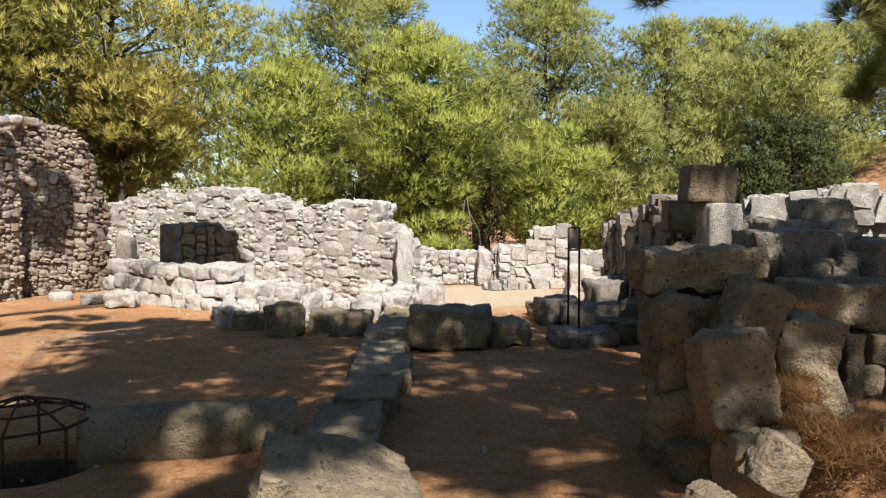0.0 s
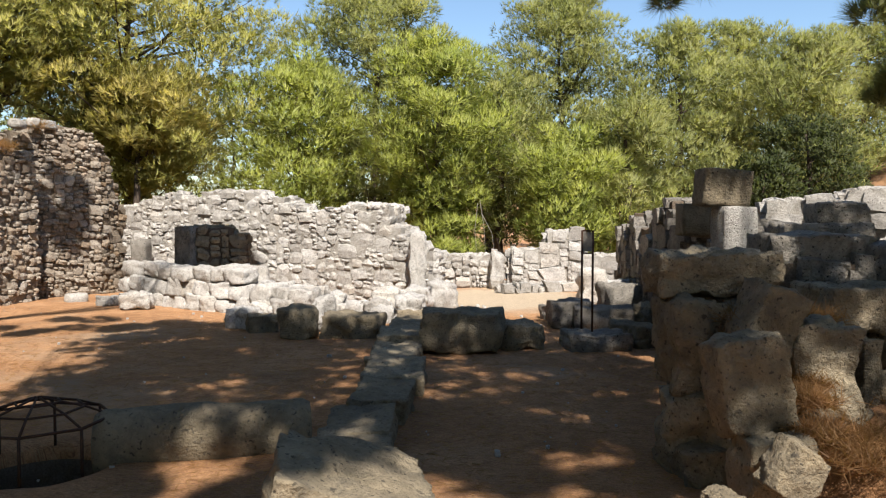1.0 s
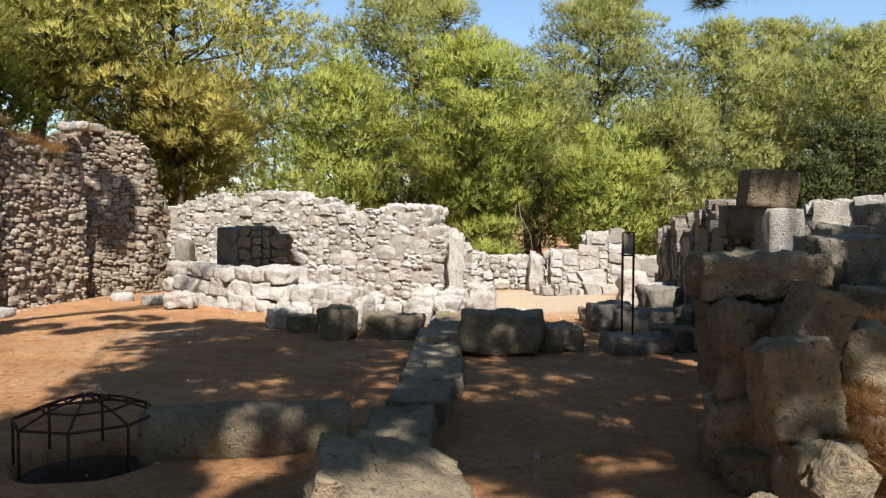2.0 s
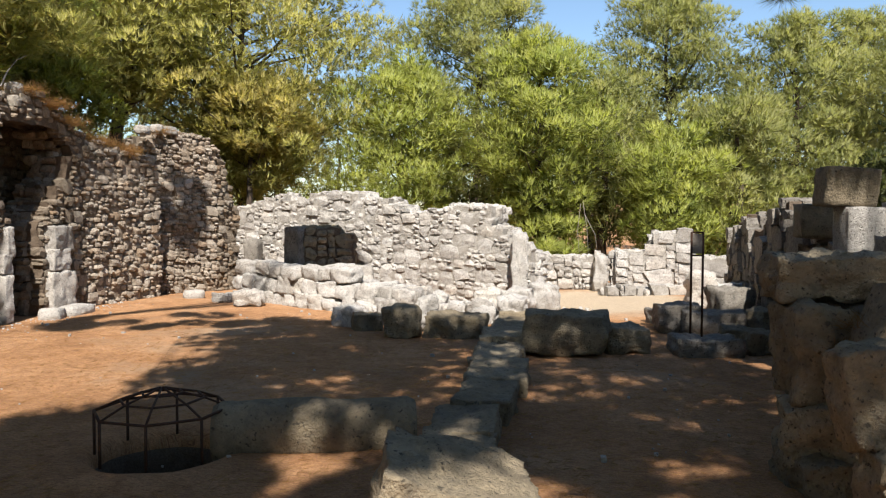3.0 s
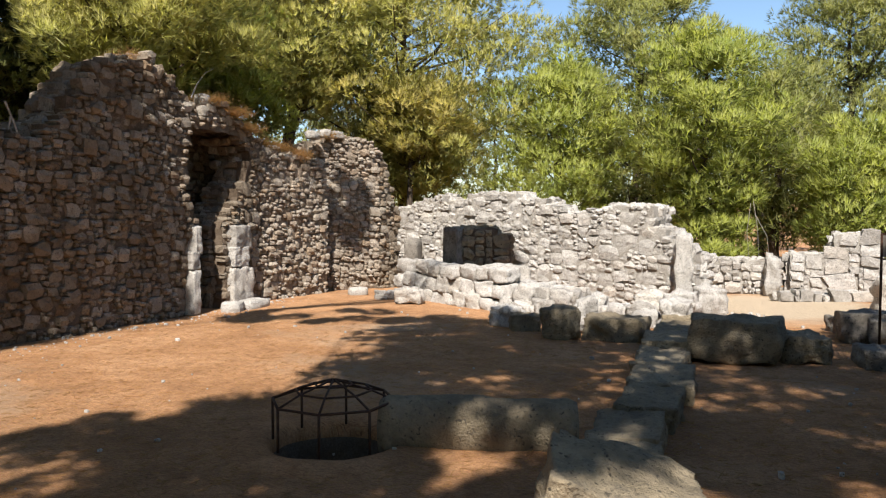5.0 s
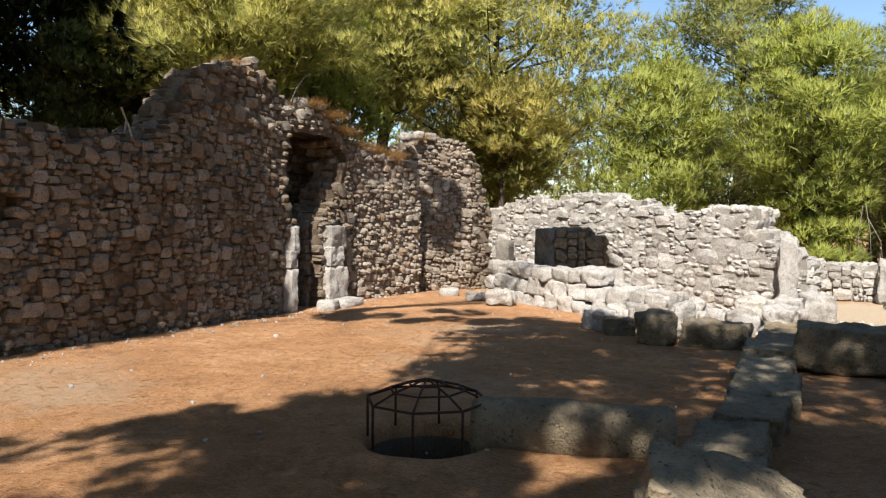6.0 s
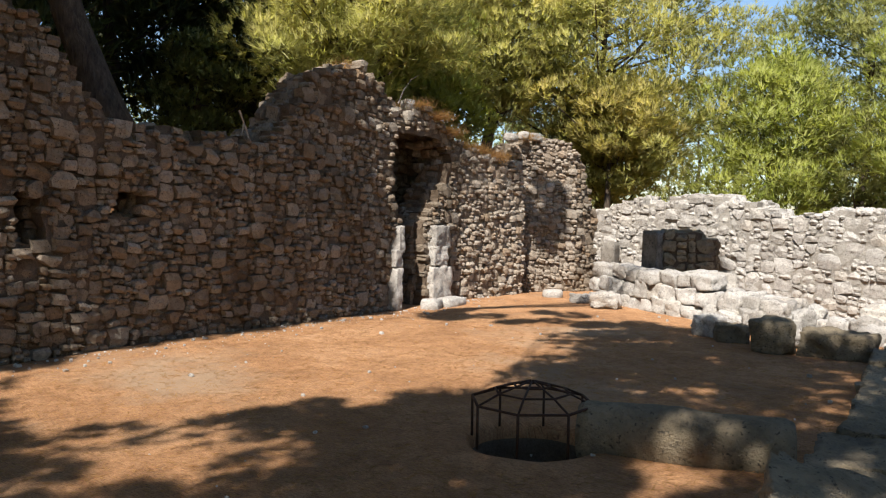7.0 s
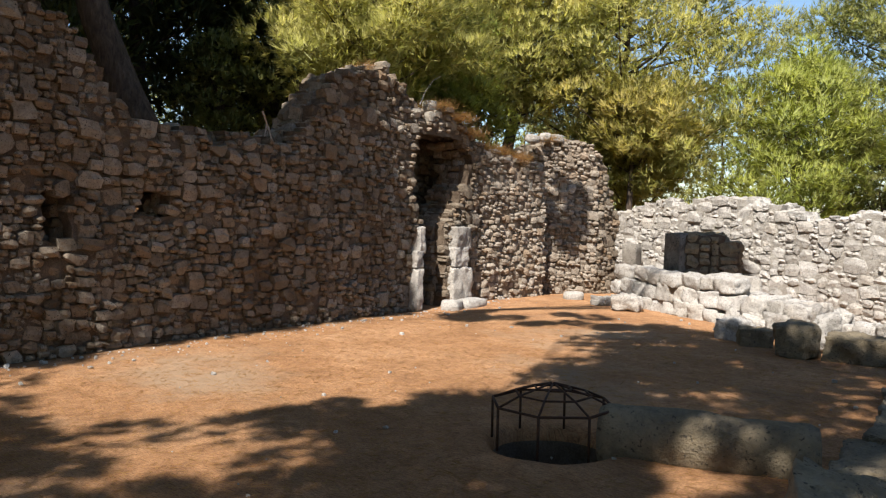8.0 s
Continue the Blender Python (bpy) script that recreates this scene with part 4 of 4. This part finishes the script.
def fallen_rubble():
    """Stones fallen from the low wall and lying at its broken end."""
    rng = np.random.default_rng(52)
    for k in range(54):
        u = rng.random()
        x, y = -3.7 + 2.8 * u + rng.normal(0, 0.12), 12.35 - 0.5 * u + abs(rng.normal(0, 0.4))
        w = 0.11 + 0.2 * rng.random() ** 1.6
        boulder("rubble_stone", "pale rounded stone fallen from the low wall", (x, y, ground_height(x, y) - 0.03 - 0.1 * w), (w * rng.uniform(1.0, 1.5), w * rng.uniform(0.8, 1.1), w * rng.uniform(0.75, 1.0)),
                (rng.uniform(-12, 12), rng.uniform(-12, 12), rng.uniform(0, 180)), rng.uniform(0.5, 0.8), 500 + k, M_WHITE, 6, 0.09, "stone", "rubble fallen from the low wall")


fallen_rubble()

# jambs of the broken doorway
JAMB = "upright pale limestone block of the broken door jamb"
for k, (yy, z, w, h, x) in enumerate([(10.66, 0, 0.16, 0.72, -8.3), (10.66, 0.71, 0.2, 0.27, -8.32), (10.72, 0.97, 0.15, 0.44, -8.32), (11.96, 0, 0.58, 0.7, -8.3), (11.92, 0.69, 0.44, 0.34, -8.31), (11.98, 1.02, 0.54, 0.38, -8.32)]):
    boulder("jamb_stone", JAMB, (x, yy, z - (0.05 if z == 0 else 0)), (0.26, w, h + 0.03), (0, 0, (k % 3 - 1) * 4), 0.9, 60 + k, M_WHITE, 14, 0.05, "stone block", "door jamb blocks")
for k, (x, yy, w) in enumerate([(-7.85, 11.75, 0.6), (-7.9, 11.2, 0.32), (-7.1, 14.4, 0.36)]):
    boulder("stone_block", "low pale stone half sunk in the litter", (x, yy, -0.06), (0.36, w, 0.2), (0, 0, 20 * k), 0.6, 70 + k, M_WHITE, 7, 0.06)
# Shade of the gap is put into this block by the dark stone.
boulder("stone_block", "upright dark block in the shaded gap", (-6.45, 15.8, -0.05), (0.3, 0.4, 1.16), (0, 0, 5), 0.85, 75, M_ASHLAR_SHADE, 8, 0.05)

# ---------------------------------------------------------------- the stack of blocks beside the viewer
HEAP = "weathered limestone block in a tumbled stack"

def heap_block(seed, at, size, turn, square, rough, material=M_GREY, cut=18):
    """One block of the tumbled stack."""
    boulder("stone_block", HEAP, at, size, turn, square, seed, material, cut, rough, "stone block", "tumbled stack of blocks")


heap_block(90, (1.70, 5.40, 1.05), (0.78, 0.60, 0.27), (0, 0, -5), 0.76, 0.11)
heap_block(91, (1.48, 5.15, 0.48), (0.32, 0.50, 0.57), (0, 0, 3), 0.82, 0.10)
heap_block(92, (1.49, 5.10, 0.12), (0.36, 0.50, 0.37), (0, 0, -5), 0.80, 0.10)
heap_block(93, (1.49, 5.00, -0.15), (0.36, 0.55, 0.31), (0, 0, 5), 0.80, 0.09)
heap_block(94, (1.74, 4.75, 0.83), (0.31, 0.30, 0.38), (0, 24, 10), 0.78, 0.05)
heap_block(95, (1.59, 4.30, 0.43), (0.40, 0.28, 0.51), (-6, -9, 6), 0.64, 0.06)
heap_block(96, (1.61, 4.15, 0.17), (0.34, 0.30, 0.32), (0, 0, 0), 0.80, 0.06)
heap_block(97, (1.49, 3.80, 0.31), (0.21, 0.22, 0.25), (0, 32, 8), 0.62, 0.05)
heap_block(98, (1.26, 3.80, 0.15), (0.17, 0.30, 0.14), (0, 0, 12), 0.70, 0.08)
heap_block(99, (2.13, 4.80, 0.41), (0.35, 0.40, 0.53), (0, 2, -12), 0.86, 0.09)
heap_block(100, (1.88, 5.15, -0.20), (0.32, 0.40, 0.97), (0, 0, 0), 0.85, 0.06)
heap_block(101, (2.24, 5.30, 0.26), (0.24, 0.30, 0.52), (0, 0, 0), 0.85, 0.06)
heap_block(102, (2.54, 5.10, 0.31), (0.12, 0.30, 0.54), (0, 0, 4), 0.85, 0.05)
heap_block(103, (2.75, 5.50, 0.79), (0.65, 0.50, 0.32), (0, 0, 3), 0.85, 0.08, M_GREY, 11)
heap_block(104, (3.02, 5.40, 0.58), (0.46, 0.50, 0.22), (0, 0, -3), 0.85, 0.07, M_GREY, 11)
heap_block(105, (2.66, 5.10, 0.44), (0.18, 0.22, 0.19), (0, 0, 20), 0.40, 0.05, M_GREY, 11)
heap_block(106, (2.29, 4.60, 0.45), (0.08, 0.12, 0.08), (0, 0, 20), 0.35, 0.05, M_GREY, 11)
# Back blocks of the stack: their shade is partly in the dark stone.
heap_block(107, (2.78, 6.30, 1.05), (0.82, 0.60, 0.37), (0, 0, -3), 0.86, 0.06, M_ASHLAR_SHADE, 11)
heap_block(108, (3.37, 6.00, 1.01), (0.68, 0.60, 0.37), (0, 0, 5), 0.86, 0.08, M_ASHLAR_SHADE, 11)
heap_block(109, (2.78, 6.20, 0.64), (0.72, 0.50, 0.43), (0, 0, 3), 0.86, 0.06, M_ASHLAR_SHADE, 11)
heap_block(110, (3.22, 5.60, -0.02), (0.63, 0.40, 0.53), (0, 0, 0), 0.86, 0.06, M_ASHLAR_SHADE, 11)
heap_block(111, (2.74, 5.70, -0.01), (0.43, 0.40, 0.75), (0, 0, 0), 0.86, 0.06, M_ASHLAR_SHADE, 11)
heap_block(112, (3.80, 8.00, 1.50), (0.47, 0.50, 0.23), (0, 0, -10), 0.88, 0.05, M_ASHLAR_SHADE, 11)
heap_block(113, (3.63, 8.10, 0.90), (0.81, 0.80, 0.60), (0, 0, -6), 0.88, 0.05, M_ASHLAR_SHADE, 11)
heap_block(114, (1.91, 5.35, 0.73), (0.39, 0.50, 0.32), (0, 0, 0), 0.85, 0.06, M_ASHLAR_SHADE, 11)
boulder("pillar_stub", "short squared limestone pillar on the wall", (2.72, 7.8, 1.22), (0.35, 0.26, 0.49), (0, 0, 12), 0.93, 120, M_WHITE, 9, 0.02, "pillar")
boulder("lintel_block", "dark limestone lintel lying across the pillar", (2.60, 7.85, 1.69), (0.48, 0.34, 0.36), (0, 4, 3), 0.84, 121, M_GREY, 9, 0.04, "stone block")
boulder("lintel_block", "dark limestone lintel on the ruined wall end", (2.70, 8.9, 1.38), (0.4, 0.45, 0.37), (0, 0, -4), 0.88, 122, M_GREY, 9, 0.05, "stone block")


def mound(name, label, at, size, seed, material):
    """A low heap of earth."""
    n = 22
    verts, faces = [], []
    for i in range(n + 1):
        for k in range(n + 1):
            u, v = i / n * 2 - 1, k / n * 2 - 1
            x, y = at[0] + u * size[0], at[1] + v * size[1]
            r = min(math.hypot(u, v), 1)
            z = size[2] * (0.5 + 0.5 * math.cos(math.pi * r)) * (1 + 0.35 * noise.noise(Vector((x * 2.2, y * 2.2, seed))))
            verts.append([x, y, z - 0.06])
    for i in range(n):
        for k in range(n):
            faces.append([i * (n + 1) + k, (i + 1) * (n + 1) + k, (i + 1) * (n + 1) + k + 1, i * (n + 1) + k + 1])
    ob = new(name, mesh_of(name, verts, faces, material, True))
    return tagged(ob, label, "ground", "", "structure")


mound("earth_heap", "brown earth and needles heaped over the fallen blocks", (2.55, 4.45), (1.0, 0.9, 0.62), 2.0, M_GROUND)


def straw(name, label, spots, seed, length=0.13, material=None):
    """Dry stalks standing or lying on spots (x, y, z, spread, count)."""
    rng = np.random.default_rng(seed)
    cs, ax = [], []
    for x, y, z, sp, n in spots:
        c = np.array((x, y, z)) + rng.normal(0, 1, (n, 3)) * np.array((sp, sp, sp * 0.25))
        cs.append(c)
        a = rng.normal(0, 0.55, (n, 3))
        a[:, 2] = np.abs(a[:, 2]) * 0.7 + 0.05
        ax.append(a)
    v, f = needles(np.concatenate(cs), np.concatenate(ax), rng, 4, length, 0.0045, 0.55)
    ob = new(name, mesh_of(name, v, f, material or M_STRAW))
    return tagged(ob, label, "dry grass", "", "stuff")


straw("dry_straw", "rusty dry straw and needles between the tumbled blocks", [(2.05, 5.0, 1.02, 0.06, 110), (2.25, 5.1, 0.95, 0.09, 260), (2.35, 4.2, 0.42, 0.16, 500), (2.15, 4.25, 0.42, 0.1, 320), (2.7, 4.3, 0.45, 0.18, 520), (1.72, 4.85, 1.0, 0.08, 130),
                                                                               (2.0, 4.6, 0.66, 0.06, 160), (2.5, 3.95, 0.25, 0.2, 420), (2.95, 4.5, 0.5, 0.2, 360), (1.6, 4.85, 0.86, 0.05, 90), (1.9, 4.35, 0.62, 0.06, 240), (1.86, 4.15, 0.5, 0.07, 260), (1.95, 4.0, 0.42, 0.09, 260)], 5)
straw("wall_top_litter", "rusty needle litter on the sloping wall top", [(-8.45, 11.4, 3.6, 0.14, 400), (-8.45, 11.9, 3.45, 0.15, 600), (-8.45, 12.4, 3.22, 0.15, 600), (-8.4, 13.3, 2.97, 0.15, 500), (-8.25, 13.9, 2.85, 0.15, 700),
                                                                          (-8.5, 12.9, 3.05, 0.1, 150), (-8.5, 9.4, 4.0, 0.1, 60), (-8.1, 14.9, 3.35, 0.14, 160)], 6, 0.18, M_LITTER)


# ---------------------------------------------------------------- well with its iron cover
RIM = [(0.86, -0.03), (0.76, 0.012), (0.66, 0.022), (0.57, 0.025), (0.49, 0.015), (0.45, -0.02), (0.44, -0.1)]
SHAFT = [(0.44, -0.1), (0.43, -0.6), (0.43, -1.9)]


def well_ring(name, label, material, rows, ring):
    verts, faces = [], []
    for r, z in rows:
        for k in range(ring):
            t = 2 * math.pi * k / ring
            w = 1 + 0.05 * noise.noise(Vector((math.cos(t) * 2, math.sin(t) * 2, z)))
            verts.append([WELL[0] + r * w * math.cos(t), WELL[1] + r * w * math.sin(t), z])
    for i in range(len(rows) - 1):
        for k in range(ring):
            k2 = (k + 1) % ring
            faces.append([i * ring + k, i * ring + k2, (i + 1) * ring + k2, (i + 1) * ring + k])
    if rows[-1][1] < -1:
        faces.append([(len(rows) - 1) * ring + k for k in range(ring)])
    tagged(new(name, mesh_of(name, verts, faces, material, True)), label, "well", "", "structure")


def build_well():
    ring = 40
    for name, label, mat, rows in (("well_rim", "trodden earth rim round the open well", M_GROUND, RIM), ("well_shaft", "dark open round well shaft", M_MORTAR_BROWN, SHAFT)):
        well_ring(name, label, mat, rows, ring)
    cover = new("well_cover")
    cover.location = (*WELL, 0.03)
    tagged(cover, "rusted iron cage cover standing over the well", "well cover")

    def bar(name, pts, r=0.008):
        v, f = tube(pts, [r] * len(pts), 6)
        part(name, mesh_of(name, v, f, M_RUST, True), cover)
    n = 8
    outer = [(0.445 * math.cos(2 * math.pi * (k + 0.35) / n), 0.445 * math.sin(2 * math.pi * (k + 0.35) / n)) for k in range(n)]
    for k in range(n):
        x, y = outer[k]
        x2, y2 = outer[(k + 1) % n]
        bar("leg", [(x, y, -0.03), (x, y, 0.27)], 0.010)
        bar("rim_bar", [(x, y, 0.27), (x2, y2, 0.27)], 0.010)
        bar("spoke", [(x, y, 0.27), (x * 0.62, y * 0.62, 0.34), (x * 0.05, y * 0.05, 0.41)])
        bar("inner_bar", [(x * 0.62, y * 0.62, 0.34), (x2 * 0.62, y2 * 0.62, 0.34)])
        bar("centre_bar", [(x * 0.3, y * 0.3, 0.38), (x2 * 0.3, y2 * 0.3, 0.38)])


build_well()


# ---------------------------------------------------------------- sign
def build_sign():
    x, y = by_view(1016, 9.7)
    sign = new("sign_post")
    sign.location = (x, y, 0.1)
    tagged(sign, "narrow rusted metal sign stand with a faded board", "sign")
    for dx in (-0.066, 0.066):
        v, f = tube([(dx, 0, 0), (dx, 0, 1.34)], [0.014, 0.014], 8)
        part("post", mesh_of("post", v, f, M_RUST, True), sign)
    v, f = box_shell(1)
    part("board", mesh_of("board", v * np.array((0.118, 0.016, 0.24)) + np.array((0, 0, 1.2)), f, M_SIGN), sign, "faded grey information board")
    for z in (1.06, 1.335):
        part("crossbar", mesh_of("crossbar", v * np.array((0.132, 0.02, 0.02)) + np.array((0, 0, z)), f, M_RUST), sign)


build_sign()


# ---------------------------------------------------------------- dead twigs, pebbles, fallen needles
def twig(label, at, tips, r=0.012):
    soup = Soup()
    for pts in tips:
        soup.add(*tube(pts, [r * (1 - 0.75 * i / (len(pts) - 1)) for i in range(len(pts))], 5))
    ob = new("dead_branch", soup.mesh("dead_branch", M_DEAD))
    ob.location = at
    return tagged(ob, label, "branch")


twig("bare bleached twig sticking up from the wall", (-8.5, 10.95, 3.6), [[(0, 0, 0), (0, 0.15, 0.25), (-0.05, 0.45, 0.5), (0, 0.62, 0.6)], [(0, 0.5, 0.03), (0, 0.9, 0.0), (0, 1.25, -0.06)]], 0.016)
twig("forked bleached dead twig hanging over the wall", (-8.4, 7.3, 2.62), [[(0, 0, 0.4), (0, 0.1, 0.2), (0.02, 0.15, 0.0)], [(0, 0.08, 0.22), (0.02, 0.02, 0.05)], [(0, 0.1, 0.2), (0.03, 0.22, -0.15)]], 0.018)
bx, by = by_view(826, 18.9)
twig("bleached dead branch drooping below the green pine", (bx, by, 0.4), [[(0, 0, 1.6), (0.1, 0, 1.0), (0.16, 0, 0.0)], [(-0.05, 0, 1.55), (-0.12, 0, 0.9), (-0.05, 0, 0.1)], [(0.04, 0, 1.3), (0.3, 0, 0.8), (0.36, 0, 0.3)]], 0.007)
bx, by = by_view(875, 20.2)
twig("bare bleached branch in the pine crown", (bx, by, 3.4), [[(-0.3, 0, 0.7), (0.0, 0, 0.5), (0.35, 0, 0.1)], [(-0.35, 0, 0.9), (-0.4, 0, 0.3), (-0.55, 0, -0.3)], [(0.0, 0, 0.5), (0.1, 0, 0.9)]], 0.014)
boulder("loose_stone", "rounded white stone lying on the wall top", (-8.5, 11.25, 3.5), (0.22, 0.22, 0.2), (0, 0, 0), 0.35, 130, M_WHITE, 6, 0.04, "stone")
for k, (x, yy, z) in enumerate([(-8.2, 14.5, 3.22), (-8.1, 14.85, 3.3), (-8.0, 15.2, 3.3)]):
    boulder("loose_stone", "pale loose stone lying on the wall top", (x, yy, z), (0.24, 0.26, 0.17), (0, 0, 30 * k), 0.5, 131 + k, M_WHITE, 6, 0.08, "stone")


def scatter_pebbles():
    rng = np.random.default_rng(14)
    vs, fs = [], []
    spots = []
    for _ in range(260):
        yy = rng.uniform(3.0, 13.5)
        spots.append((-8.2 + abs(rng.normal(0, 0.35)), yy))
    for _ in range(160):
        spots.append((rng.uniform(-7.8, 2), rng.uniform(3, 13)))
    for _ in range(260):
        spots.append((rng.uniform(-3, 0.6), rng.uniform(11.4, 14)))
    for _ in range(60):
        spots.append((rng.uniform(0.5, 3), rng.uniform(9.4, 13)))
    base = np.array(SHELL_F)
    for i, (x, y) in enumerate(spots):
        s = 0.012 + 0.03 * rng.random() ** 4 + (0.06 * rng.random() if y > 11.4 and x > -3 else 0)
        v = RUBBLE[i % 16] * s * rng.uniform(0.7, 1.4, 3)
        vs.append(v + np.array((x, y, ground_height(x, y) + 0.25 * s)))
        fs.append(base + 26 * i)
    ob = new("pebbles", mesh_of("pebbles", np.concatenate(vs), np.concatenate(fs), M_WHITE))
    tagged(ob, "small pale stones scattered over the litter", "pebbles", "", "stuff")


scatter_pebbles()


def scatter_needles(count=30000):
    rng = np.random.default_rng(15)
    d = 3.0 + 9.5 * rng.random(count) ** 1.3
    az = np.radians(rng.uniform(-72, 30, count))
    x, y = d * np.sin(az), d * np.cos(az)
    keep = (x > -8.2) & (np.hypot(x - WELL[0], y - WELL[1]) > 0.6)
    x, y = x[keep], y[keep]
    z = np.array([ground_height(a, b) for a, b in zip(x, y)]) + 0.006
    c = np.stack([x, y, z], 1)
    axis = rng.normal(0, 1, c.shape)
    axis[:, 2] = rng.uniform(0.0, 0.16, len(c))
    v, f = needles(c, axis, rng, 2, 0.09, 0.0035, 0.12)
    ob = new("fallen_needles", mesh_of("fallen_needles", v, f, M_LITTER))
    tagged(ob, "dry brown pine needles lying on the earth", "needle litter", "", "stuff")


scatter_needles()
